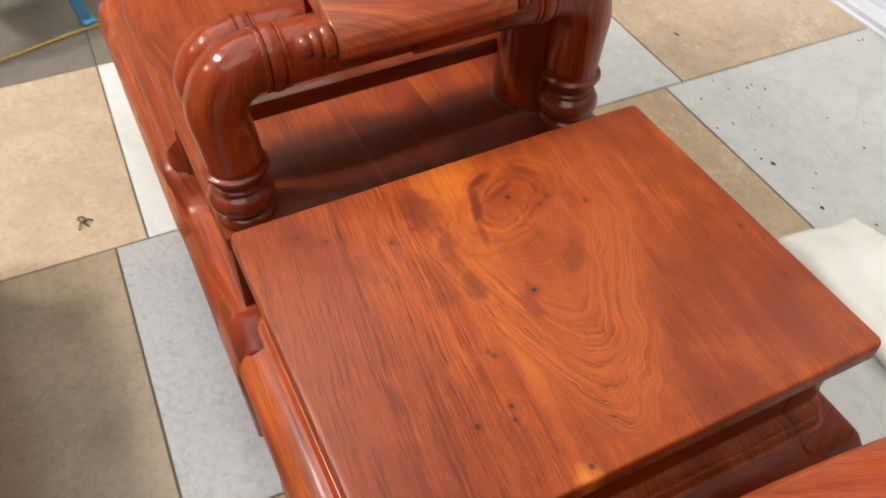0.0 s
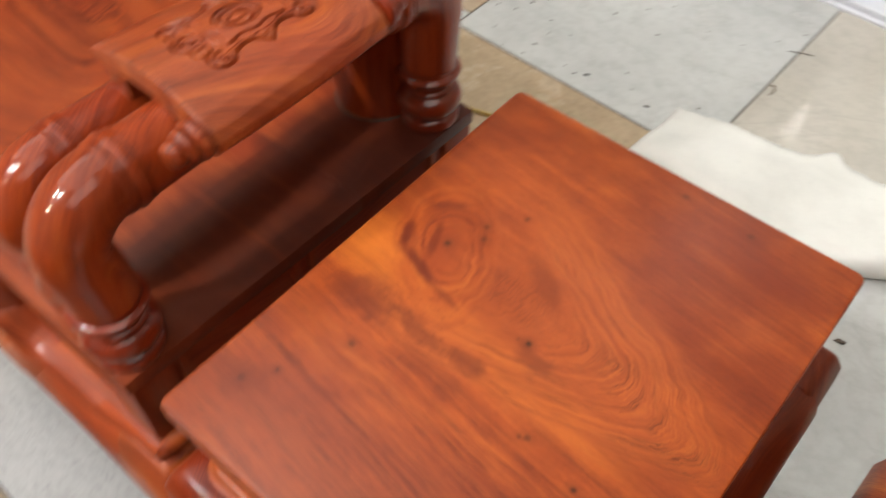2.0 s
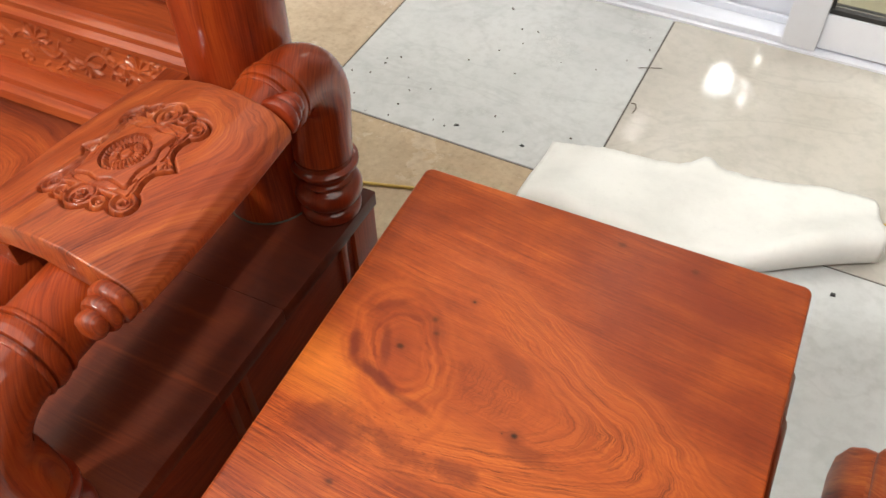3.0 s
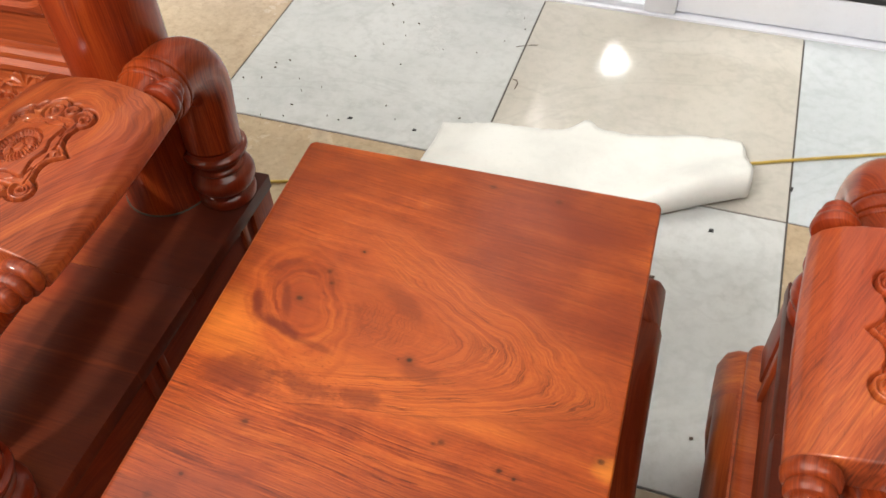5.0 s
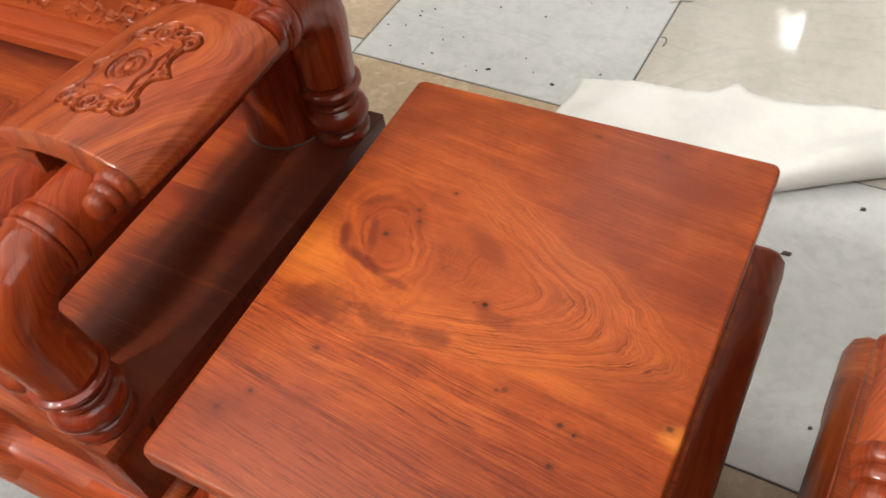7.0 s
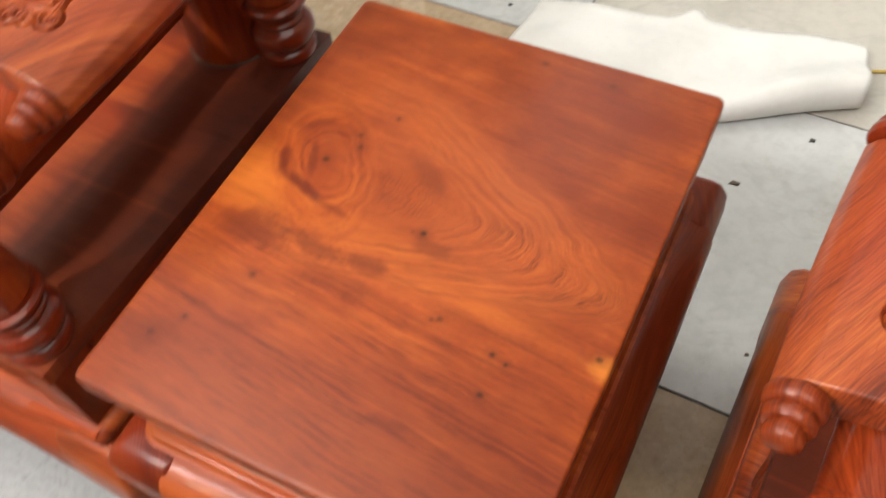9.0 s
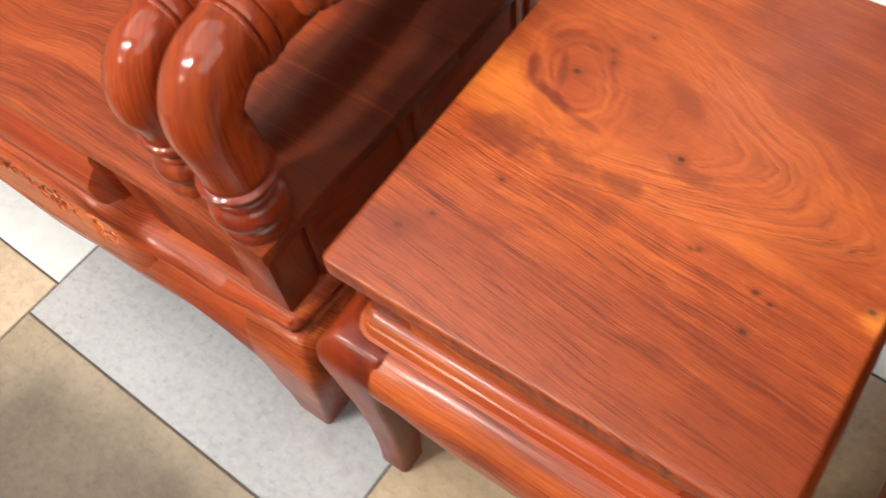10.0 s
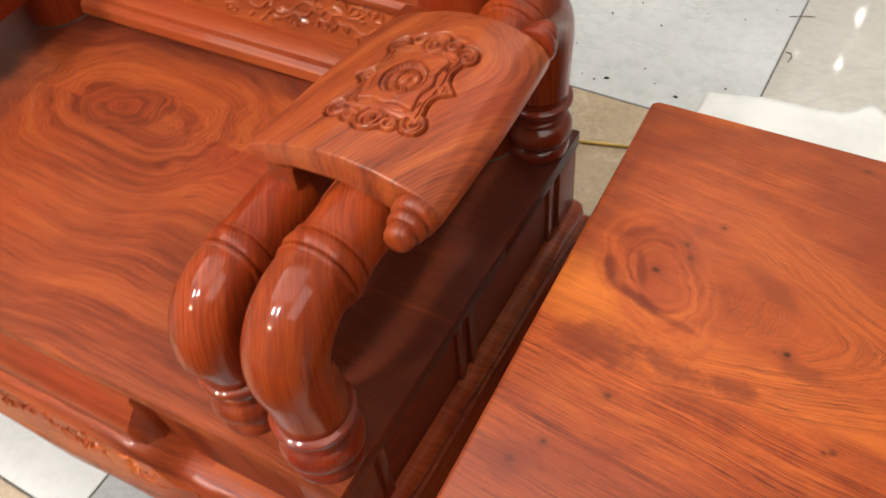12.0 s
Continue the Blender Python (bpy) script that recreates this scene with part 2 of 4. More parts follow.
    broken = p.noise(p.vec(g * 55.0, v * 34.0, u * 16.0), 1.0, 3.0).step(0.42, 0.62)
    hair = falls((p.noise(p.vec(g * 210.0, v * 6.0, u * 5.0 + 5.3), 1.0, 3.0, 0.68) - 0.5).abs(), 0.004, 0.048)
    color = p.mix(hair * zone * broken * low * (far_out * 0.80 + 0.20), color, (0.12, 0.022, 0.009))
    bright = falls((p.noise(p.vec(g * 130.0, 0.0, 8.1), 1.0, 1.0) - 0.5).abs(), 0.004, 0.030)
    color = p.mix(bright * zone * broken * far_out * 0.14, color, (0.60, 0.20, 0.045))
    # small ripples between the knot and the arcs
    ripple = falls((p.noise(p.vec(((p.x + 0.105) * (p.x + 0.105) + (p.y - 0.04) * (p.y - 0.04)).sqrt() * 230.0 + (curl - 0.5) * 5.0, 0.0, 2.0), 1.0, 2.0) - 0.5).abs(), 0.005, 0.05)
    color = p.mix(ripple * blot(-0.035, 0.022, 0.040, 0.032, 0, 0.3) * 0.45, color, (0.17, 0.034, 0.012))
    color = p.mix(blot(-0.022, 0.055, 0.036, 0.014, -38, 0.4) * 0.55, color, (0.16, 0.032, 0.014))

    # knot with crooked oval rings
    kx, ky = p.x + 0.116 + (wide - 0.5) * 0.022 + (curl - 0.5) * 0.005 + (fuzz - 0.5) * 0.002, p.y - 0.030 + (soft - 0.5) * 0.024 + (curl - 0.5) * 0.005
    c, s = math.cos(radians(122)), math.sin(radians(122))
    ku, kv = (kx * c + ky * s) * 0.66, (ky * c - kx * s) * 1.18
    d = (ku * ku + kv * kv).sqrt()
    knot = falls(d, 0.034, 0.066)
    color = p.mix(knot * 0.45, color, (0.34, 0.074, 0.016))
    color = p.mix(blot(-0.128, 0.034, 0.055, 0.030, 122, 0.45) * 0.30, color, (0.20, 0.034, 0.012))
    grow = p.noise(p.vec(d * 160.0, kx * 14.0, ky * 14.0), 1.0, 3.0, 0.6)
    tint = p.ramp(grow, (0.36, (0.15, 0.027, 0.010)), (0.50, (0.33, 0.070, 0.015)), (0.66, (0.50, 0.150, 0.030)))
    color = p.mix(knot * d.step(0.012, 0.030) * 0.34, color, tint)
    turn = p.noise(p.vec(kx * 38.0, ky * 38.0, 3.0), 1.0, 3.0).step(0.42, 0.62)
    for r, w, k in ((0.019, 0.0040, 0.34), (0.028, 0.0028, 0.70), (0.038, 0.0060, 0.46), (0.048, 0.0034, 0.34), (0.058, 0.0040, 0.22)):
        color = p.mix(falls((d - r).abs(), 0.2 * w, w) * (turn * 0.90 + 0.06) * k * (fuzz * 1.2 + 0.4), color, (0.17, 0.026, 0.011))
    for cx, cy, rx, ry, angle, k in ((-0.157, 0.018, 0.024, 0.009, -66, 0.80), (-0.126, -0.003, 0.030, 0.008, -19, 0.85), (-0.086, -0.015, 0.026, 0.005, -9, 0.50), (-0.132, 0.028, 0.026, 0.006, -66, 0.60), (-0.150, 0.070, 0.030, 0.006, 40, 0.45)):
        color = p.mix(blot(cx, cy, rx, ry, angle, 0.45) * k, color, (0.13, 0.020, 0.010))

    # smoky brown patches with a ragged upper edge, below the band
    for cx, cy, rx, ry, k in ((-0.130, -0.060, 0.050, 0.020, 0.72), (-0.078, -0.058, 0.042, 0.013, 0.66), (-0.028, -0.055, 0.024, 0.011, 0.72), (-0.060, -0.078, 0.060, 0.014, 0.40), (0.020, -0.018, 0.022, 0.010, 0.55), (-0.165, -0.185, 0.035, 0.018, 0.45)):
        color = p.mix(blot(cx, cy, rx, ry, -6, 0.95) * k * 0.86, color, (0.135, 0.026, 0.011))
    specks = p.noise(p.vec(p.x * 240.0, p.y * 300.0, 3.0), 1.0, 2.0).step(0.60, 0.68)
    color = p.mix(specks * blot(-0.09, -0.042, 0.075, 0.030, -5, 0.6) * 0.32, color, dark)
    for kx, ky, kr, deep in ((0.004, -0.007, 0.0030, 1.0), (-0.120, 0.033, 0.0036, 0.75), (-0.143, -0.163, 0.0024, 0.7), (0.055, -0.078, 0.0030, 0.6), (0.049, -0.081, 0.0020, 0.5), (0.108, -0.090, 0.0026, 0.85),
                             (0.121, -0.094, 0.0020, 0.85), (0.1135, -0.125, 0.0028, 0.8), (-0.080, 0.104, 0.0018, 0.85), (-0.113, -0.104, 0.0034, 0.6), (0.0215, 0.226, 0.0042, 0.45), (0.094, 0.222, 0.004, 0.35),
                             (-0.104, 0.072, 0.0036, 0.5), (-0.097, 0.058, 0.0030, 0.45), (-0.161, -0.187, 0.0040, 0.45), (0.186, -0.060, 0.0030, 0.8), (-0.006, -0.009, 0.0010, 0.7)):
        d = p.oval(kx, ky, kr * 1.25, kr) + grain_edge
        color = p.mix(falls(d, 0.7, 3.4) * (deep * 0.40), color, (0.10, 0.018, 0.008))
        color = p.mix(falls(d, 0.2, 1.2) * deep * (fuzz * 0.7 + 0.55).clamp(), color, (0.022, 0.010, 0.007))
    pore = p.noise(p.vec(along * 34.0, row * 1000.0, 0.0), 1.0, 2.0).step(0.58, 0.70)
    color = p.mix(pore * (lower * 0.30 + 0.28), color, (0.10, 0.018, 0.007))
    smear = p.noise(p.vec(p.x * 9.0, p.y * 12.0, 5.0), 1.0, 5.0, 0.65)
    color = p.mix(1.0, p.gamma(color, 1.15), (1.42, 1.58, 1.52), "MULTIPLY")
    bump = fine * 0.4 + streaks * 0.3 - pore * 0.6 + smear * 0.8
    return p.finish(color, smear * 0.26 + 0.28, bump, 0.12, 0.0012, Specular_IOR_Level=0.40)


def stone(name, base, vein, dirt=0.3, gloss=0.25, cloud=5.0, mottle=0.5):
    """Polished floor tile with clouds, faint veins and ground-in dirt."""
    p = Paint(name)
    s = p.rand * 11.0
    c1 = p.noise(p.vec(p.x * cloud + s, p.y * cloud, s), 1.0, 6.0, 0.6)
    c2 = p.noise(p.vec(p.x * 40.0, p.y * 40.0 + s, 0.0), 1.0, 5.0, 0.65)
    ridge = (p.noise(p.vec(p.x * 2.6 + s, p.y * 4.2, 2.0), 1.0, 4.0, 0.6, 0.8) - 0.5).abs()
    line = ridge.op("MULTIPLY", -1.0).step(-0.035, -0.002)
    color = p.mix(c1.step(0.35, 0.7) * mottle, base, vein)
    color = p.mix((c2.step(0.42, 0.68)) * 0.42 * (mottle + 0.2), color, tuple(v * 0.72 for v in base))
    color = p.mix(line * 0.13, color, tuple(v * 0.6 for v in vein))
    fleck = p.noise(p.vec(p.x * 85.0 - s, p.y * 85.0, 4.0), 1.0, 4.0, 0.7)
    speckled = mottle if mottle > 0.65 else 0.12
    color = p.mix(fleck.step(0.50, 0.66) * 0.30 * speckled, color, tuple(min(0.85, v * 1.28) for v in base))
    color = p.mix(fleck.step(0.48, 0.34) * 0.42 * speckled, color, tuple(v * 0.62 for v in vein))
    grime = p.noise(p.vec(p.x * 6.0 - s, p.y * 6.0, 7.0), 1.0, 7.0, 0.7).step(0.52, 0.78)
    color = p.mix(grime * dirt, color, (0.17, 0.15, 0.125))
    speck = p.noise(p.vec(p.x * 230.0 + s, p.y * 230.0, 1.0), 1.0, 2.0).step(0.75, 0.81)
    color = p.mix(speck * dirt * 0.7, color, (0.06, 0.05, 0.045))
    tint = p.rand * 0.10 + 0.95
    n = p.t.nodes.new("ShaderNodeMix")
    n.data_type, n.blend_type = "RGBA", "MULTIPLY"
    n.inputs[0].default_value = 1.0
    p.t.links.new(color, n.inputs[6])
    p.t.links.new(p.vec(tint, tint, tint), n.inputs[7])
    rough = grime * 0.25 + c2 * 0.08 + gloss
    return p.finish(n.outputs[2], rough, c2, 0.03, 0.001)


def plain(name, color, rough=0.5, spread=0.06, scale=8.0, metal=0.0, **kw):
    p = Paint(name)
    n = p.noise(p.vec(p.x * scale + p.rand * 5.0, p.y * scale, p.z * scale), 1.0, 5.0, 0.6)
    n2 = p.noise(p.vec(p.x * scale * 14, p.y * scale * 14, p.z * scale * 14), 1.0, 3.0)
    col = p.mix(n.step(0.35, 0.75), color, tuple(v * (1 - spread * 2.2) for v in color))
    col = p.mix(n2.step(0.55, 0.75) * spread * 2, col, tuple(v * 0.6 for v in color))
    return p.finish(col, n * 0.15 + rough - 0.07, n2, 0.08, 0.001, Metallic=metal, **kw)


def glow(name, color, strength):
    p = Paint(name)
    return p.finish((0.9, 0.9, 0.9), 0.5, Emission_Color=(*color, 1), Emission_Strength=strength)


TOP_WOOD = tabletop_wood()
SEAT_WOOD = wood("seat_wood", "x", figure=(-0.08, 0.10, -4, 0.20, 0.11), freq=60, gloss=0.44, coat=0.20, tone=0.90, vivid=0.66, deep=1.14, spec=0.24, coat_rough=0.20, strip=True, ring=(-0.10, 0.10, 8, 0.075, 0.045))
WOOD_X = wood("wood_along_x", "x", tone=0.90, vivid=0.45, freq=90, deep=1.22)
WOOD_Y = wood("wood_along_y", "y", tone=0.88, vivid=0.45, freq=90, deep=1.22)
WOOD_Z = wood("wood_along_z", "z", tone=0.88, gloss=0.36, coat=0.3, freq=40, vivid=0.35, deep=1.28, coat_rough=0.12)
POST_WOOD = wood("post_wood", "z", tone=1.06, gloss=0.42, coat=0.75, freq=26, vivid=0.56, deep=1.34, coat_rough=0.10, spec=0.10)
FOOT_WOOD = wood("foot_wood", "z", tone=0.86, gloss=0.36, coat=0.9, freq=40, vivid=0.4, deep=1.42, coat_rough=0.07)
LEG_WOOD = wood("leg_wood", "z", tone=0.84, gloss=0.40, coat=0.22, freq=40, vivid=0.5, deep=1.32, coat_rough=0.15)
KNOB_WOOD = wood("knob_wood", "y", tone=0.95, gloss=0.36, coat=0.8, freq=60, vivid=0.6, deep=1.28, coat_rough=0.09)
BACK_WOOD = wood("back_wood", "x", tone=0.95, gloss=0.3, freq=60, vivid=0.4, deep=1.10)
APRON_X = wood("apron_wood_x", "x", tone=1.08, gloss=0.38, freq=48, coat=0.26, vivid=0.85, deep=1.12, coat_rough=0.20, swing=0.014)
PAD_WOOD = wood("pad_wood", "y", figure=(0.40, -0.02, 65, 0.30, 0.16), freq=62, gloss=0.36, coat_rough=0.16, tone=1.06, vivid=0.72, deep=1.10, spec=0.36)
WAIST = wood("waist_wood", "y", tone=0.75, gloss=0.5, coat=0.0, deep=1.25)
CARVED = wood("carved_wood", "x", tone=1.12, gloss=0.3, freq=90, deep=1.05)
GREY = stone("grey_tile", (0.57, 0.585, 0.575), (0.47, 0.485, 0.475), 0.46, 0.16, 5.0, 0.6)
TAN = stone("tan_tile", (0.47, 0.36, 0.235), (0.37, 0.275, 0.17), 0.30, 0.22, 9.0, 0.7)
# Darker, dirtier copies of TAN and GREY; shade on the front-left floor put in.
SHADED_TAN = stone("shaded_tan_tile", (0.31, 0.245, 0.165), (0.23, 0.18, 0.115), 0.5, 0.28, 9.0, 0.8)
SHADED_GREY = stone("shaded_grey_tile", (0.38, 0.39, 0.39), (0.30, 0.31, 0.31), 0.5, 0.24, 5.0, 0.7)
BEIGE = stone("beige_tile", (0.52, 0.41, 0.29), (0.41, 0.315, 0.215), 0.25, 0.18, 9.0, 0.7)
CREAM = stone("cream_tile", (0.53, 0.505, 0.45), (0.44, 0.415, 0.365), 0.16, -0.015, 3.0)
WHITE_TILE = stone("white_tile", (0.62, 0.64, 0.63), (0.54, 0.56, 0.55), 0.22, 0.14, 4.0, 0.3)
BLUEGREY = stone("blue_grey_tile", (0.52, 0.56, 0.58), (0.44, 0.48, 0.50), 0.15, 0.14, 4.0)
# brown tile, darkened further with the shade below the stool
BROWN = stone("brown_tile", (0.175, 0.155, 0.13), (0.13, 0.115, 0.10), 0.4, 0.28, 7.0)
GROUT = plain("dark_grout", (0.085, 0.075, 0.065), 0.85)
WALL_PAINT = plain("wall_paint", (0.34, 0.30, 0.26), 0.7, 0.03, 2.0)
CEILING_PAINT = plain("ceiling_paint", (0.8, 0.8, 0.79), 0.8, 0.02, 2.0)
PLASTER = plain("white_plaster", (0.8, 0.8, 0.78), 0.75, 0.03, 2.0)
DOOR_WHITE = plain("white_door_paint", (0.78, 0.81, 0.88), 0.3, 0.03, 6.0)
GASKET = plain("black_gasket", (0.02, 0.02, 0.02), 0.5)
FOAM = plain("white_foam_sheet", (0.76, 0.76, 0.72), 0.8, 0.05, 9.0)
BLUE = plain("blue_plastic", (0.06, 0.30, 0.52), 0.35, 0.05, 12.0)
DUST = plain("pale_dust", (0.075, 0.065, 0.05), 0.9, 0.2, 30.0)
DEBRIS = plain("brown_debris", (0.11, 0.08, 0.06), 0.9, 0.2, 60.0)
CABLE = plain("yellow_cable", (0.50, 0.34, 0.06), 0.5, 0.1, 30.0)
GLASS = Paint("door_glass").finish((0.95, 1.0, 0.98), 0.02, Transmission_Weight=1.0, IOR=1.45)
LAMP_GLOW = glow("lamp_glow", (1.0, 0.95, 0.88), 30.0)
LAMP_FAR = glow("far_lamp_glow", (1.0, 0.98, 0.95), 90.0)
OUTSIDE = stone("outer_floor_tile", (0.36, 0.31, 0.20), (0.28, 0.25, 0.16), 0.3, 0.3, 5.0)


# ---- mesh tools ----
def link(name, bm, material, parent=None, label="", smooth=40):
    bmesh.ops.recalc_face_normals(bm, faces=bm.faces)
    me = bpy.data.meshes.new(name)
    bm.to_mesh(me)
    bm.free()
    me.materials.append(material)
    if smooth:
        for f in me.polygons:
            f.use_smooth = True
        me.set_sharp_from_angle(angle=radians(smooth))
    ob = new(name, me)
    if parent:
        ob.parent = parent
    if label:
        ob["label"] = label
    return ob


def part(name, bm, material, parent, label="", smooth=40):
    return link(name, bm, material, parent, label, smooth)


def thing(name, label, category, place=(0, 0, 0), turn=0, group="", kind=""):
    ob = new(name)
    ob.empty_display_size = 0.05
    ob.matrix_basis = pose(*place, 0, 0, turn)
    return tagged(ob, label, category, group, kind)


def box(x0, x1, y0, y1, z0, z1, bevel=0.0, segments=2, bm=None):
    bm = bm or bmesh.new()
    vs = [bm.verts.new((x, y, z)) for x in (x0, x1) for y in (y0, y1) for z in (z0, z1)]
    fs = [bm.faces.new([vs[i] for i in q]) for q in ((0, 1, 3, 2), (4, 6, 7, 5), (0, 4, 5, 1), (2, 3, 7, 6), (0, 2, 6, 4), (1, 5, 7, 3))]
    if bevel:
        es = list({e for f in fs for e in f.edges})
        bmesh.ops.bevel(bm, geom=es, offset=bevel, segments=segments, affect="EDGES", profile=0.6)
    return bm


def skin(loops, closed=True, caps=True, bm=None):
    """Joins loops of points, each of the same length, into a skin."""
    bm = bm or bmesh.new()
    rows = [[bm.verts.new(p) for p in loop] for loop in loops]
    n = len(rows[0])
    for a, b in zip(rows, rows[1:]):
        for i in range(n if closed else n - 1):
            j = (i + 1) % n
            bm.faces.new((a[i], a[j], b[j], b[i]))
    if caps and closed:
        bm.faces.new(rows[0][::-1])
        bm.faces.new(rows[-1])
    return bm


def rounded(hx, hy, r, z, cx=0.0, cy=0.0, seg=5):
    pts = []
    for sx, sy, a0 in ((1, 1, 0), (-1, 1, 90), (-1, -1, 180), (1, -1, 270)):
        for k in range(seg + 1):
            a = radians(a0 + 90 * k / seg)
            pts.append((cx + sx * (hx - r) + r * math.cos(a), cy + sy * (hy - r) + r * math.sin(a), z))
    return pts


def ring_sweep(hx, hy, r, profile, cx=0.0, cy=0.0, seg=5):
    """A slab or moulding: rounded rectangles of the half sizes hx and hy, grown by each offset of the profile (offset, z)."""
    return skin([rounded(hx + o, hy + o, max(0.001, r + min(o, 0.02)), z, cx, cy, seg) for o, z in profile])


def tube(points, seg=24, bm=None):
    """A round member through points (x, y, z, radius)."""
    loops, side = [], None
    ps = [Vector(p[:3]) for p in points]
    for i, p in enumerate(points):
        d = (ps[min(i + 1, len(ps) - 1)] - ps[max(i - 1, 0)]).normalized()
        if side is None:
            side = d.orthogonal().normalized() if abs(d.x) > 0.9 else (Vector((1, 0, 0)) - d * d.x).normalized()
        side = (side - d * side.dot(d)).normalized()
        other = d.cross(side)
        loops.append([ps[i] + (side * math.cos(a) + other * math.sin(a)) * p[3] for a in (2 * math.pi * k / seg for k in range(seg))])
    return skin(loops, True, True, bm)


def turned(profile, axis, place, seg=24):
    """A turned piece: (along, radius) along the axis 'x', 'y' or 'z' from place."""
    pts = []
    for s, r in profile:
        d = {"x": (s, 0, 0), "y": (0, s, 0), "z": (0, 0, s)}[axis]
        pts.append((place[0] + d[0], place[1] + d[1], place[2] + d[2], r))
    loops = []
    for x, y, z, r in pts:
        ring = []
        for k in range(seg):
            a = 2 * math.pi * k / seg
            c, s = r * math.cos(a), r * math.sin(a)
            ring.append({"x": (x, y + c, z + s), "y": (x + c, y, z + s), "z": (x + c, y + s, z)}[axis])
        loops.append(ring)
    return skin(loops)


def bead(s, r, h, n=5):
    """Half-round bead of the width h at s over the radius r, as profile rows."""
    return [(s + h * (k / (n - 1) - 0.5), r + 0.5 * h * math.sin(math.pi * k / (n - 1)) * 0.8) for k in range(n)]


def near_line(X, Y, pts):
    """Distance of the grid X, Y from a polyline."""
    best = np.full(X.shape, 1e9)
    for (x0, y0), (x1, y1) in zip(pts, pts[1:]):
        dx, dy = x1 - x0, y1 - y0
        t = np.clip(((X - x0) * dx + (Y - y0) * dy) / max(dx * dx + dy * dy, 1e-12), 0, 1)
        best = np.minimum(best, np.hypot(X - x0 - t * dx, Y - y0 - t * dy))
    return best


def spiral(cx, cy, r, turns, start, hand=1, n=28):
    return [(cx + r * (1 - 0.85 * k / n) * math.cos(start + hand * 2 * math.pi * turns * k / n),
             cy + r * (1 - 0.85 * k / n) * math.sin(start + hand * 2 * math.pi * turns * k / n)) for k in range(n + 1)]


# ---- the setting ----
def sheet(x0, x1, y0, y1, z, thick, material, name, kind="structure", label="", category=""):
    ob = link(name, box(x0, x1, y0, y1, z - thick, z), material, smooth=0)
    return tagged(ob, label, category, kind=kind)


DOOR_Y = 1.405
SKEW = math.degrees(-0.030)  # floor, doors and armchairs stand a little turned to the side table
floor = sheet(-5.6, 5.6, -6.4, 1.41, -0.002, 0.15, GROUT, "floor", label="showroom floor of mixed grey and beige polished tiles with dark joints", category="floor")
outer = sheet(-5.6, 5.6, 1.58, 9.6, -0.03, 0.15, OUTSIDE, "floor_beyond", label="olive tiled floor beyond the glass doors", category="floor")
for ob in (floor, outer):
    ob.matrix_basis = pose(0.1, DOOR_Y, 0, 0, 0, SKEW) @ pose(-0.1, -DOOR_Y, 0)
ceil = sheet(-5.2, 5.2, -6.2, 1.60, CEILING + 0.3, 0.2, CEILING_PAINT, "ceiling", label="white painted showroom ceiling", category="ceiling")
sheet(-5.2, 5.2, 1.60, 9.2, 6.6, 0.2, CEILING_PAINT, "ceiling_beyond", label="high ceiling beyond the glass doors", category="ceiling")
# Added walls, out of view; taupe keeps their reflections in the wood dark.
for nm, x0, x1, y0, y1 in (("wall_west", -5.4, -5.2, -6.4, 9.4), ("wall_east", 5.2, 5.4, -6.4, 9.4), ("wall_south", -5.2, 5.2, -6.4, -6.2), ("wall_north", -5.2, 5.2, 9.2, 9.4)):
    tagged(link(nm, box(x0, x1, y0, y1, -0.2, 6.6), WALL_PAINT, smooth=0), "plain taupe wall, added unseen to close the showroom", "wall", kind="structure")

# ---- lamps ----
def ceiling_lamp(x, y, z, hx, hy, watts, color):
    lamp = thing("ceiling_lamp", "white oblong lamp hanging from the ceiling, switched on", "lamp", (x, y, z), group="ceiling lamps")
    part("housing", ring_sweep(hx, hy, 0.03, [(0.010, 0.0), (0.014, 0.02), (0.008, 0.07), (-0.02, 0.09)]), DOOR_WHITE, lamp)
    part("rod", turned([(0.0905, 0.012), (CEILING + 0.1 - z, 0.012)], "z", (0, 0, 0), 12), DOOR_WHITE, lamp)
    part("diffuser", ring_sweep(hx, hy, 0.03, [(-0.02, -0.012), (-0.004, -0.008), (0.0, -0.0005)]), LAMP_GLOW, lamp, "glowing diffuser")
    data = bpy.data.lights.new("ceiling_light", "AREA")
    data.shape, data.size, data.size_y, data.energy, data.color = "RECTANGLE", hx * 2, hy * 2, watts, color
    ob = new("ceiling_light", data)
    ob.matrix_basis = pose(x, y, z - 0.02)
    return lamp


for x, y, z, hx, hy, w, c in LAMPS:
    ceiling_lamp(x, y, z, hx, hy, w, c)


# No such source is known; the panels only lift the soft light.
def fill_panel(x, y, z, sx, sy, watts):
    lamp = thing("ceiling_panel", "flat glowing fill panel added under the ceiling", "ceiling panel", (x, y, z), group="ceiling panels")
    for a, b, c, d in ((-sx, sx, -sy - 0.04, -sy), (-sx, sx, sy, sy + 0.04), (-sx - 0.04, -sx, -sy - 0.04, sy + 0.04), (sx, sx + 0.04, -sy - 0.04, sy + 0.04)):
        part("frame", box(a, b, c, d, -0.06, -0.001, 0.004), DOOR_WHITE, lamp)
    part("diffuser", box(-sx + 0.001, sx - 0.001, -sy + 0.001, sy - 0.001, -0.04, -0.002), glow("fill_panel_glow", (1.0, 0.97, 0.92), watts), lamp, "softly glowing diffuser")


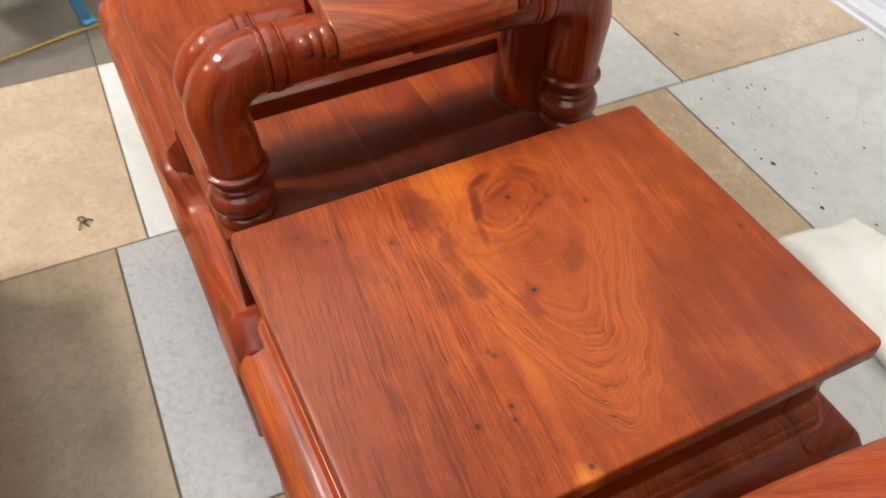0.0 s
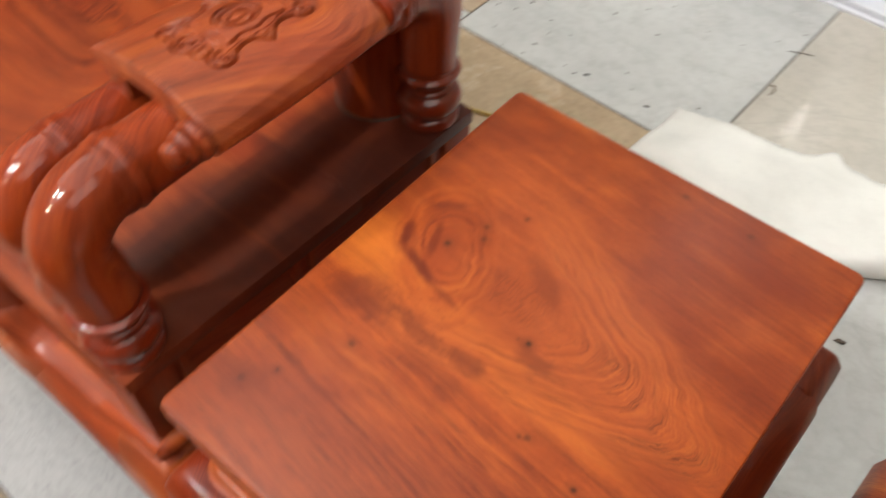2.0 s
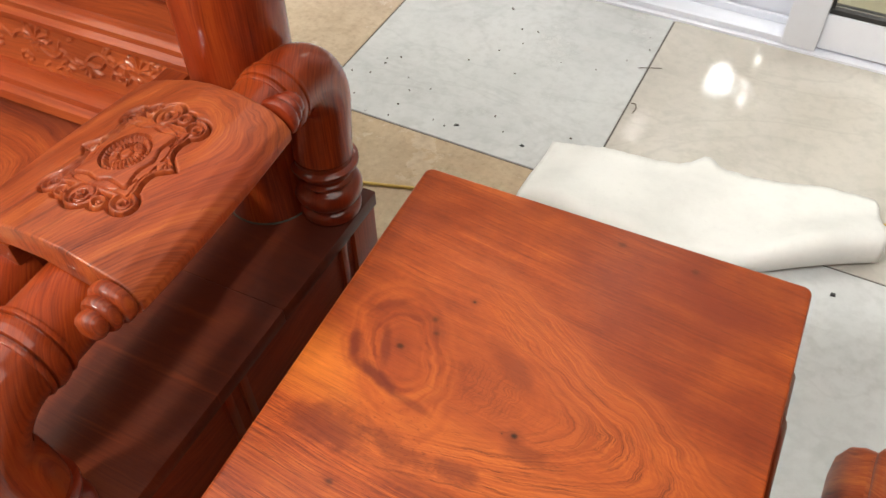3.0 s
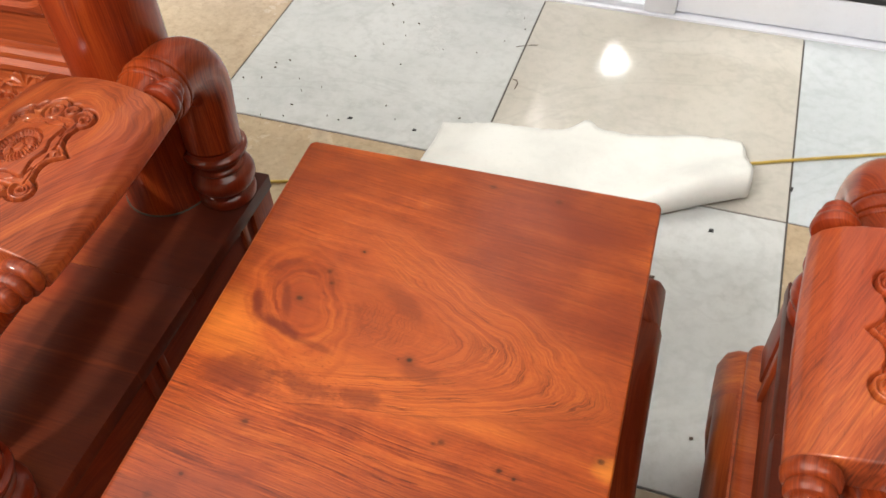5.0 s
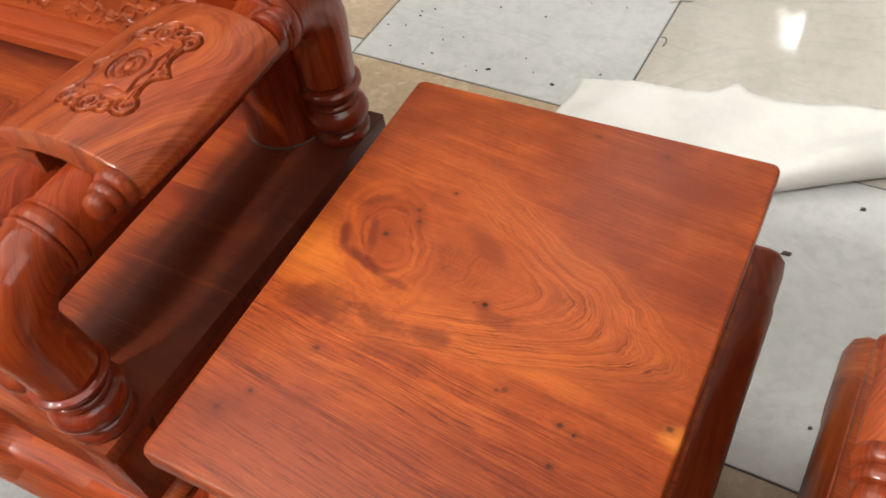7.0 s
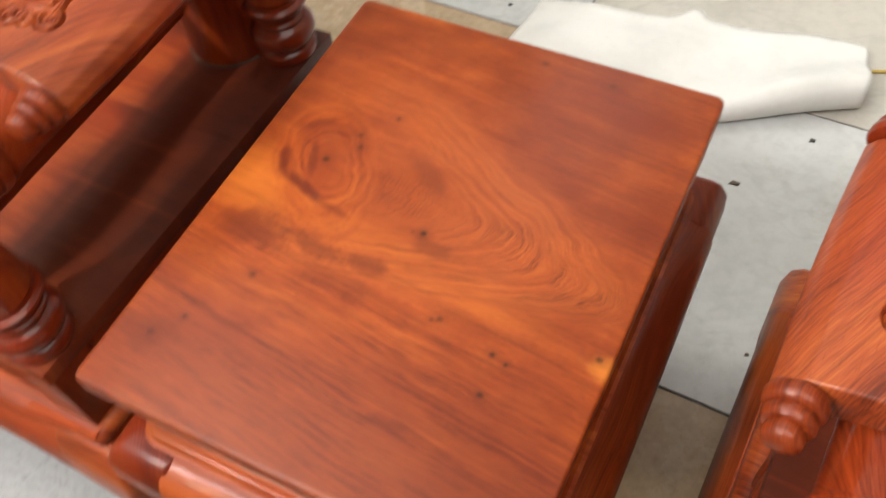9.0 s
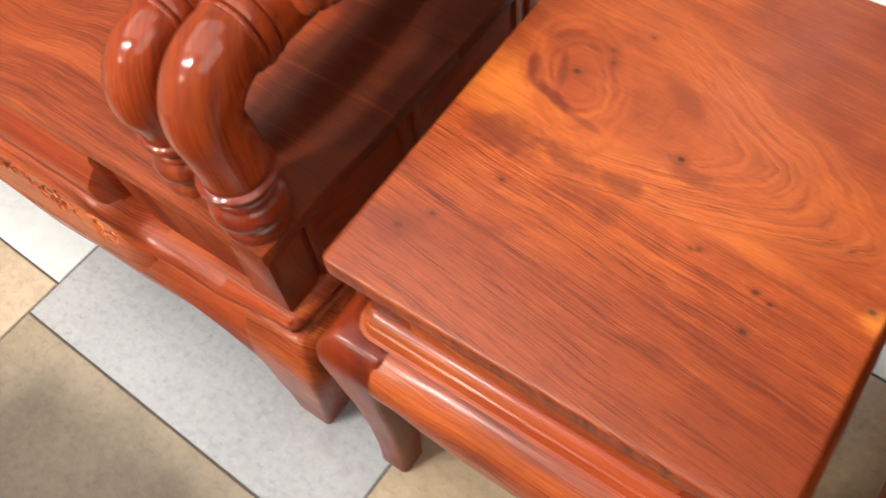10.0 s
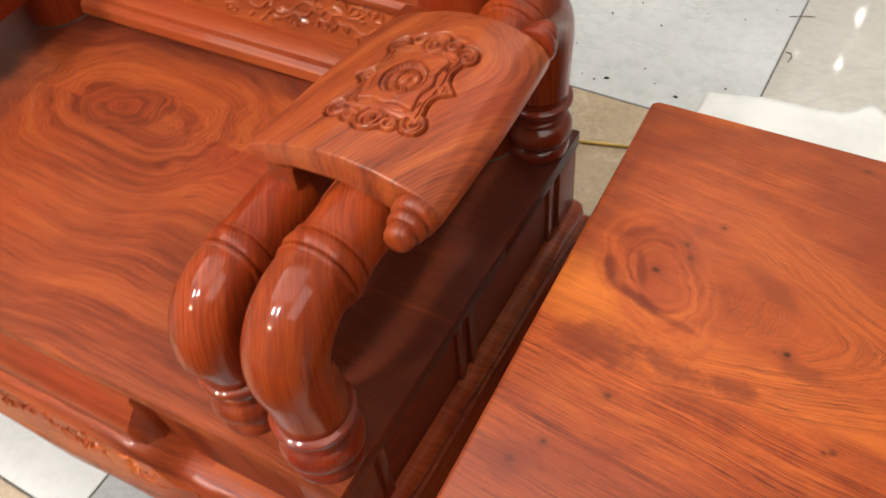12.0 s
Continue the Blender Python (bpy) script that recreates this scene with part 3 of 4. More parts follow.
for x, y, sx, sy, w in FILL_PANELS:
    fill_panel(x, y, CEILING + 0.1 if y < 1.5 else 6.4, sx, sy, w)
far = thing("flood_lamp", "bright round flood lamp hanging beyond the doors", "lamp", (-0.372, 6.68, 3.96))
part("bulb", turned([(-0.11, 0.02), (-0.095, 0.062), (-0.04, 0.100), (0.03, 0.108), (0.1, 0.09)], "z", (0, 0, 0)), LAMP_FAR, far, "glowing bulb")
part("reflector", turned([(0.1, 0.13), (0.12, 0.2), (0.22, 0.1), (2.4, 0.02)], "z", (0, 0, 0)), DOOR_WHITE, far)
for x, z in ((-0.13, 4.17), (-0.09, 3.64)):
    t = thing("tube_lamp", "short bright tube lamp hanging beyond the doors", "lamp", (x, 6.68, z), group="tube lamps")
    part("tube", turned([(-0.07, 0.006), (-0.065, 0.017), (0.065, 0.017), (0.07, 0.006)], "z", (0, 0, 0), 12), LAMP_FAR, t, "glowing tube")
    part("rod", turned([(0.0705, 0.006), (6.4 - z, 0.012)], "z", (0, 0, 0), 8), DOOR_WHITE, t)

# ---- floor tiles ----
GAP = 0.0035
tile_mesh = {}


def tile(x, y, w, d, material):
    key = (round(w, 3), round(d, 3), material.name)
    if key not in tile_mesh:
        e = 0.0012
        bm = skin([[(0, 0, -0.004), (w, 0, -0.004), (w, d, -0.004), (0, d, -0.004)],
                   [(0, 0, -e), (w, 0, -e), (w, d, -e), (0, d, -e)],
                   [(e, e, 0), (w - e, e, 0), (w - e, d - e, 0), (e, d - e, 0)]])
        bmesh.ops.recalc_face_normals(bm, faces=bm.faces)
        me = bpy.data.meshes.new("tile")
        bm.to_mesh(me)
        bm.free()
        me.materials.append(material)
        tile_mesh[key] = me
    ob = new("tile", tile_mesh[key])
    ob.parent = floor
    ob.matrix_basis = GRID @ pose(x + 0.2, y - 0.5, random.uniform(-0.0004, 0.0))


# the joints as they run in the turned grid, whose middle is GRID
GRID = floor.matrix_basis.inverted() @ pose(-0.2, 0.5, 0, 0, 0, SKEW)
ROWS_Y = [-1.006, -0.402, 0.216, 0.818]
FIRST_X, PITCH = -0.779, 0.605
kinds = {(0, 0): SHADED_TAN, (0, 1): GREY, (0, 2): TAN,
         (1, 0): SHADED_GREY, (1, 1): TAN, (1, 2): GREY,
         (2, 0): TAN, (2, 1): GREY, (2, 2): TAN,
         (3, 0): GREY, (3, 1): CREAM, (3, 2): BLUEGREY}


def laid(x, y, w, d, material):
    """A tile of the turned grid, its joint taken off all round."""
    if w > 0.05 and d > 0.05:
        tile(x + GAP / 2, y + GAP / 2, w - GAP, d - GAP, material)


for j, y in enumerate(ROWS_Y):
    deep = (1.418 if j == 3 else ROWS_Y[j + 1]) - y
    for i in range(10):
        x = FIRST_X + i * PITCH
        laid(x, y, min(PITCH, 5.3 - x), deep, kinds.get((j, i)) or (GREY if (i + j) % 2 else CREAM))
left_kinds = (BROWN, BEIGE, WHITE_TILE, GREY, BEIGE)
for j, m in enumerate(left_kinds):
    y = -1.552 + j * PITCH
    deep = min(PITCH, 1.424 - y)
    laid(FIRST_X - 0.616, y, 0.616, deep, m)
    for i in range(6):
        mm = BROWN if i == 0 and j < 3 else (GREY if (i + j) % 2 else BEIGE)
        laid(FIRST_X - 0.616 - (i + 1) * PITCH, y, PITCH, deep, mm)
for j in range(8):
    for i in range(17):
        y = -1.552 - (j + 1) * PITCH if i < 7 else -1.006 - (j + 1) * PITCH
        x = FIRST_X - 0.616 + (i - 6) * PITCH if i < 6 else FIRST_X - 0.616 if i == 6 else FIRST_X + (i - 7) * PITCH
        if y > -6.3 and x < 5.2:
            laid(x, y, 0.616 if i == 6 else min(PITCH, 5.3 - x), PITCH, (TAN, GREY, BEIGE)[(i * 2 + j) % 3])

# ---- sliding glass doors ----
def glass_doors():
    d = thing("door_1", "white aluminium sliding glass doors with black gaskets", "door", (0.003, DOOR_Y + 0.003, 0), SKEW, kind="structure")
    part("track", box(-5.2, 5.2, 0.0, 0.19, -0.03, 0.006, 0.002), DOOR_WHITE, d)
    part("track_rib", box(-5.2, 0.095, 0.012, 0.022, 0.006, 0.020, 0.002), DOOR_WHITE, d)
    part("track_rib", box(-5.2, 5.2, 0.085, 0.095, 0.006, 0.024, 0.002), DOOR_WHITE, d)
    # front leaf
    part("front_leaf", box(0.16, 3.0, 0.018, 0.058, 0.012, 0.096, 0.003), DOOR_WHITE, d)
    part("stile", box(0.086, 0.160, 0.004, 0.066, 0.008, 2.2, 0.004), DOOR_WHITE, d)
    part("gasket", box(0.161, 3.0, 0.022, 0.054, 0.0965, 0.108, 0.001), GASKET, d)
    part("gasket", box(0.161, 0.169, 0.022, 0.054, 0.109, 2.2, 0.001), GASKET, d)
    part("pane", box(0.17, 3.0, 0.034, 0.040, 0.109, 2.2), GLASS, d).visible_shadow = False
    part("stile", box(0.36, 0.395, 0.30, 0.34, 0.0, 2.2, 0.003), DOOR_WHITE, d)
    part("post", box(0.325, 0.348, 0.30, 0.34, 0.0, 2.2, 0.003), GASKET, d)
    # rear leaf
    part("rear_rail", box(-0.075, 0.155, 0.10, 0.14, 0.012, 0.085, 0.003), DOOR_WHITE, d)
    part("stile", box(-0.150, -0.076, 0.095, 0.145, 0.010, 2.2, 0.003), DOOR_WHITE, d)
    part("gasket", box(-0.075, 0.155, 0.105, 0.135, 0.0855, 0.100, 0.001), GASKET, d)
    part("pane", box(-0.075, 0.155, 0.117, 0.122, 0.101, 2.2), GLASS, d).visible_shadow = False
    part("rear_rail", box(-3.0, -0.151, 0.10, 0.14, 0.012, 0.30, 0.003), DOOR_WHITE, d)
    part("pane", box(-3.0, -0.151, 0.117, 0.122, 0.301, 2.2), GLASS, d).visible_shadow = False
    part("header", box(-5.2, 5.2, 0.0, 0.19, 2.201, 2.32, 0.003), DOOR_WHITE, d)
    for x0, x1 in ((-5.2, -3.001), (3.001, 5.2)):
        part("side_wall", box(x0, x1, 0.02, 0.17, 0.007, 2.2), WALL_PAINT, d)
    # unseen wall, made white so that its reflection puts a sheen on the tabletop
    part("wall_above", box(-5.2, 5.2, 0.02, 0.17, 2.321, 6.4), PLASTER, d)


glass_doors()


# ---- carved ornaments ----
def medallion(X, Y):
    """Relief of the arm pad's carved cartouche; X across, Y along, from its middle."""
    body = np.maximum(np.abs(X) - 0.043, np.abs(Y) - 0.046)
    for sx in (-1, 1):
        for sy in (-1, 1):
            body = np.maximum(body, 0.021 - np.hypot(X - sx * 0.062, Y - sy * 0.021))
    for sx in (-1, 1):
        tip = np.abs(Y) * 0.8 + (np.abs(X - sx * 0.040) - 0.016) * 0.7
        body = np.minimum(body, tip)
        for sy in (-1, 1):
            body = np.minimum(body, np.hypot(X - sx * 0.0385, Y - sy * 0.0455) - 0.0135)
    for sy in (-1, 1):
        body = np.minimum(body, np.hypot(X, Y - sy * 0.051) - 0.0175)
        for sx in (-1, 1):
            body = np.minimum(body, np.hypot(X - sx * 0.020, Y - sy * 0.053) - 0.0095)
    depth = -body
    inside = depth > 0
    def groove(pts, w, a):
        return a * np.exp(-(near_line(X, Y, pts) / w) ** 2)
    cut = 0.0046 * np.exp(-((depth - 0.0010) / 0.0012) ** 2)
    cut = np.maximum(cut, 0.0030 * np.exp(-((depth - 0.0062) / 0.0010) ** 2))
    wavy = depth + 0.0030 * np.cos(np.arctan2(Y, X) * 4) ** 2 * np.clip(depth / 0.01, 0, 1)
    cut = np.maximum(cut, 0.0012 * np.clip((depth - 0.0062) / 0.001, 0, 1) * np.clip((0.0150 - wavy) / 0.001, 0, 1))
    cut = np.maximum(cut, 0.0034 * np.exp(-((wavy - 0.0150) / 0.0010) ** 2))
    for sx in (-1, 1):
        for sy in (-1, 1):
            cut = np.maximum(cut, groove(spiral(sx * 0.0385, sy * 0.0455, 0.0072, 1.25, math.pi / 2 * sy, sx * sy), 0.0010, 0.0036))
            cut = np.maximum(cut, groove([(sx * 0.014, sy * 0.040), (sx * 0.024, sy * 0.037), (sx * 0.031, sy * 0.030), (sx * 0.032, sy * 0.020)], 0.0010, 0.0028))
            cut = np.maximum(cut, groove(spiral(sx * 0.0195, sy * 0.0535, 0.0048, 1.0, 0.5, -sx * sy), 0.0009, 0.0030))
    for sy in (-1, 1):
        cut = np.maximum(cut, groove(spiral(0.0, sy * 0.053, 0.0095, 1.15, 0.4, sy), 0.0011, 0.0036))
        cut = np.maximum(cut, groove(spiral(sy * 0.045, 0.0, 0.0052, 1.0, 0.4, sy), 0.0009, 0.0028))
    R, A = np.hypot(X, Y * 0.96), np.arctan2(Y, X)
    disc = 0.0010 + 0.0026 * np.cos(A * 12) ** 6 * np.clip((R - 0.005) / 0.004, 0, 1) + 0.0030 * np.exp(-((R - 0.0062) / 0.0010) ** 2) + 0.0034 * np.exp(-((R - 0.0155) / 0.0010) ** 2)
    cut = np.where(R < 0.0165, disc, cut)
    beads = 0.0034 * (1 - np.exp(-((R - 0.0192) / 0.0018) ** 2) * np.sqrt(np.abs(np.cos(A * 16))))
    cut = np.where((R >= 0.0165) & (R < 0.0222), beads, cut)
    return np.where(inside, 0.0008 * np.clip(depth / 0.004, 0, 1) - cut, -0.0046 * np.exp(-((depth - 0.0010) / 0.0012) ** 2))


def foliage(X, Y, seed, half, height):
    """Relief of a carved frieze: fans of leaves on curling stems, small flowers and buds."""
    rnd = random.Random(seed)
    top = np.zeros(X.shape)

    def ridge(pts, w, a):
        xs, ys = [q[0] for q in pts], [q[1] for q in pts]
        box_x = np.flatnonzero((X[0] > min(xs) - 4 * w) & (X[0] < max(xs) + 4 * w))
        box_y = np.flatnonzero((Y[:, 0] > min(ys) - 4 * w) & (Y[:, 0] < max(ys) + 4 * w))
        if len(box_x) and len(box_y):
            part_of = np.s_[box_y[0]:box_y[-1] + 1, box_x[0]:box_x[-1] + 1]
            top[part_of] = np.maximum(top[part_of], a * np.exp(-(near_line(X[part_of], Y[part_of], pts) / w) ** 2))
    n = max(2, int(half * 2 / (height * 1.15)))
    for i in range(n):
        cx = -half + (i + 0.5) * 2 * half / n
        s = 1 if i % 2 else -1
        ridge([(cx - half / n + t * 2 * half / n, s * height * 0.20 * math.sin(t * math.pi * 2)) for t in np.linspace(0, 1, 14)], 0.0016, 0.0034)
        fy = s * height * 0.10
        for k in range(7):
            a = (k - 3) * 0.42 + math.pi / 2 * s
            r = height * rnd.uniform(0.26, 0.36)
            ridge([(cx + r * t * math.cos(a + 0.35 * t * (k - 3) / 3), fy + r * t * math.sin(a + 0.35 * t * (k - 3) / 3)) for t in (0.15, 0.5, 0.8, 1.0)], 0.0020, 0.0050)
        ridge([(cx, fy), (cx + 0.001, fy)], 0.0034, 0.0056)
        for k in range(9):
            bx, by = cx + rnd.uniform(-1, 1) * half / n, rnd.uniform(-0.40, 0.40) * height
            if k < 5:
                ridge(spiral(bx, by, height * rnd.uniform(0.06, 0.11), 1.2, rnd.random() * 6, rnd.choice((-1, 1)), 12), 0.0013, 0.0040)
            a = rnd.random() * 6.28
            ridge([(bx, by), (bx + 0.010 * math.cos(a), by + 0.010 * math.sin(a)), (bx + 0.016 * math.cos(a + 0.8), by + 0.016 * math.sin(a + 0.8))], 0.0018, 0.0040)
    return top


def grid_mesh(P, bm=None):
    """A skin over an array of points (rows, columns, 3), open."""
    bm = bm or bmesh.new()
    rows = [[bm.verts.new(p) for p in row] for row in P]
    for a, b in zip(rows, rows[1:]):
        for i in range(len(a) - 1):
            bm.faces.new((a[i], a[i + 1], b[i + 1], b[i]))
    return bm, rows


def close_back(bm, rows, back):
    """Closes a grid skin with a flat or offset back: back(v) gives the point behind."""
    rim = rows[0] + [r[-1] for r in rows[1:]] + rows[-1][-2::-1] + [r[0] for r in rows[-2:0:-1]]
    behind = [bm.verts.new(back(v.co)) for v in rim]
    n = len(rim)
    for i in range(n):
        j = (i + 1) % n
        bm.faces.new((rim[j], rim[i], behind[i], behind[j]))
    bm.faces.new(behind)


# ---- curved aprons and legs ----
def apron(length, profile, bottom, thick, steps=40, carve=None, rows=10):
    """An apron along x from -length/2 to length/2, whose face looks to -y. profile: (outward, 0..1 from top to bottom); bottom(u): its height
    there, u from -1 to 1; the top is at 0. carve: relief over (x, height)."""
    vs = np.linspace(0, 1, rows)
    po = np.interp(vs, [p[1] for p in profile], [p[0] for p in profile])
    P = []
    for v, o in zip(vs, po):
        row = []
        for k in range(steps + 1):
            u = -1 + 2 * k / steps
            hgt = bottom(u)
            row.append([u * length / 2, -o, -v * hgt])
        P.append(row)
    P = np.array(P)
    if carve is not None:
        P[:, :, 1] -= carve(P[:, :, 0], P[:, :, 2])
    bm, rws = grid_mesh(P)
    close_back(bm, rws, lambda c: Vector((c.x, min(thick, c.y + thick), c.z)))
    return bm


def corner_leg(sections, sx, sy):
    """A corner leg from (z, outward, width) rows; its outer corner looks to (sx, sy) from the origin."""
    loops = []
    for z, o, w in sections:
        r = min(0.007, w * 0.3)
        cx, cy = sx * (o - w / 2), sy * (o - w / 2)
        loops.append(rounded(w / 2, w / 2, r, z, cx, cy, 4))
    return skin(loops)


# ---- the side table ----
def side_table():
    t = thing("side_table", "red hardwood side table with swirling grain and bulging apron", "side table", (0.0003, 0, 0))
    hx, hy, H = 0.1975, 0.2480, 0.534
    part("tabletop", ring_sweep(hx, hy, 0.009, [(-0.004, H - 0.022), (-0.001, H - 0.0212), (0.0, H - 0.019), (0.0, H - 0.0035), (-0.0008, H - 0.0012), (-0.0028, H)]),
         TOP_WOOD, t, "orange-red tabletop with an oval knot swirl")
    wx, wy = hx - 0.021, hy - 0.021
    for sx, sy in ((1, 1), (-1, 1), (-1, -1), (1, -1)):
        cx, cy = sx * (wx - 0.022), sy * (wy - 0.022)
        part("corner_block", box(cx - 0.022, cx + 0.022, cy - 0.022, cy + 0.022, 0.428, 0.512, 0.004), WOOD_Z, t)
    for s in (-1, 1):
        part("waist_board", box(-wx + 0.0445, wx - 0.0445, s * (wy - 0.007) - 0.006, s * (wy - 0.007) + 0.006, 0.428, 0.512), APRON_X, t)
        part("waist_board", box(s * (wx - 0.007) - 0.006, s * (wx - 0.007) + 0.006, -wy + 0.0445, wy - 0.0445, 0.428, 0.512), WOOD_Y, t)
    part("moulding", ring_sweep(hx - 0.014, hy - 0.014, 0.012, [(-0.030, 0.4275), (-0.012, 0.4275), (-0.006, 0.4265), (0.001, 0.4235), (0.004, 0.419), (0.003, 0.415), (-0.001, 0.412),
                                                                (0.004, 0.410), (0.006, 0.406), (0.008, 0.401), (0.012, 0.3998), (-0.03, 0.3998)]), APRON_X, t, "rounded moulding below the waist")
    prof = [(0.0, 0.0), (0.013, 0.04), (0.023, 0.12), (0.030, 0.28), (0.031, 0.5), (0.024, 0.75), (0.012, 1.0)]
    legw = 0.075
    for sy in (-1, 1):
        bm = apron(2 * hx - 2 * (legw - 0.03) + 0.002, prof, lambda u: 0.095 + 0.035 * (1 - u * u) ** 1.0 - 0.012 * math.exp(-((abs(u) - 0.8) / 0.12) ** 2), 0.018)
        bmesh.ops.transform(bm, matrix=Matrix.Translation((0, sy * hy, 0.3995)) @ Matrix.Rotation(0 if sy < 0 else math.pi, 4, "Z"), verts=bm.verts)
        part("apron", bm, APRON_X, t, "glossy orange-red bulging apron")
    for sx in (-1, 1):
        bm = apron(2 * hy - 2 * (legw - 0.03) + 0.002, prof, lambda u: 0.095 + 0.035 * (1 - u * u), 0.018)
        bmesh.ops.transform(bm, matrix=Matrix.Translation((sx * hx, 0, 0.3995)) @ Matrix.Rotation(math.pi / 2 * sx, 4, "Z"), verts=bm.verts)
        part("apron", bm, WOOD_Y, t)
    secs = [(0.3995, 0.006, legw - 0.02), (0.396, 0.014, legw - 0.012), (0.387, 0.0205, legw - 0.004), (0.370, 0.0268, legw), (0.345, 0.0285, legw - 0.002), (0.31, 0.026, 0.064), (0.27, 0.023, 0.057),
            (0.21, 0.018, 0.051), (0.14, 0.015, 0.046), (0.07, 0.014, 0.043), (0.02, 0.015, 0.042), (0.004, 0.016, 0.042), (0.0, 0.014, 0.040)]
    for sx, sy in ((1, 1), (-1, 1), (-1, -1), (1, -1)):
        bm = corner_leg(secs, sx, sy)
        bmesh.ops.translate(bm, vec=(sx * hx, sy * hy, 0), verts=bm.verts)
        part("leg", bm, LEG_WOOD, t, "dark red curved leg")


side_table()


# ---- the armchairs ----
def arm_path(x, y_base, z_seat, z_arm, r, bend, y_end, sign, lean, ring_at):
    """Upright, elbow and level arm of one post, and its turned foot. sign: +1 bends towards +y; lean: how far the upright swells away from the arm."""
    foot = [(x, y_base, z_seat + s, r * 0.94 * (1.03 + (k - 1.03) * 1.2)) for s, k in (
        (0.0, 1.04), (0.002, 1.10), (0.009, 1.12), (0.013, 1.08), (0.0155, 0.98), (0.017, 0.93), (0.019, 0.95), (0.021, 1.04), (0.026, 1.15), (0.032, 1.21), (0.038, 1.21), (0.044, 1.15), (0.048, 1.05),
        (0.050, 0.96), (0.0515, 0.94), (0.053, 1.00), (0.0555, 1.03), (0.058, 1.00), (0.0595, 0.93), (0.062, 0.92), (0.066, 0.97), (0.070, 1.05), (0.0725, 1.08), (0.0735, 1.15), (0.076, 1.19), (0.079, 1.18),
        (0.081, 1.12), (0.082, 1.04), (0.084, 1.03), (0.088, 1.04))]
    pts = [(x, y_base, z_seat + 0.0885, r * 0.985)]
    z_top = z_arm - bend
    for k in range(1, 7):
        t = k / 6
        pts.append((x, y_base - sign * lean * t ** 1.4, z_seat + 0.088 + (z_top - z_seat - 0.088) * t, r * (0.99 + 0.01 * t)))
    for k in range(1, 13):
        a = math.pi / 2 * k / 12
        pts.append((x, y_base - sign * lean + sign * bend * (1 - math.cos(a)), z_top + bend * math.sin(a), r * (1 + 0.03 * math.sin(2 * a))))
    y0 = y_base + sign * (bend - lean)
    for s, rr in ((ring_at - 0.014, 1.0), (ring_at - 0.0135, 1.04), (ring_at - 0.0115, 1.07), (ring_at - 0.0095, 1.06), (ring_at - 0.0085, 0.955), (ring_at - 0.0075, 0.96), (ring_at - 0.0065, 1.06), (ring_at - 0.002, 1.11),
                  (ring_at + 0.003, 1.10), (ring_at + 0.007, 1.06), (ring_at + 0.008, 0.95), (ring_at + 0.0092, 0.955), (ring_at + 0.010, 1.05), (ring_at + 0.0125, 1.06), (ring_at + 0.0145, 1.03), (ring_at + 0.015, 0.99)):
        pts.append((x, y0 + sign * s, z_arm, r * rr))
    pts.append((x, y_end, z_arm, r * 0.98))
    return tube(pts, 28), tube(foot, 28)


def elbow_post(name, meshes, chair, label):
    post = part(name, meshes[0], POST_WOOD, chair, label)
    part("turned_foot", meshes[1], FOOT_WOOD, post, "dark glossy foot turned with rings")


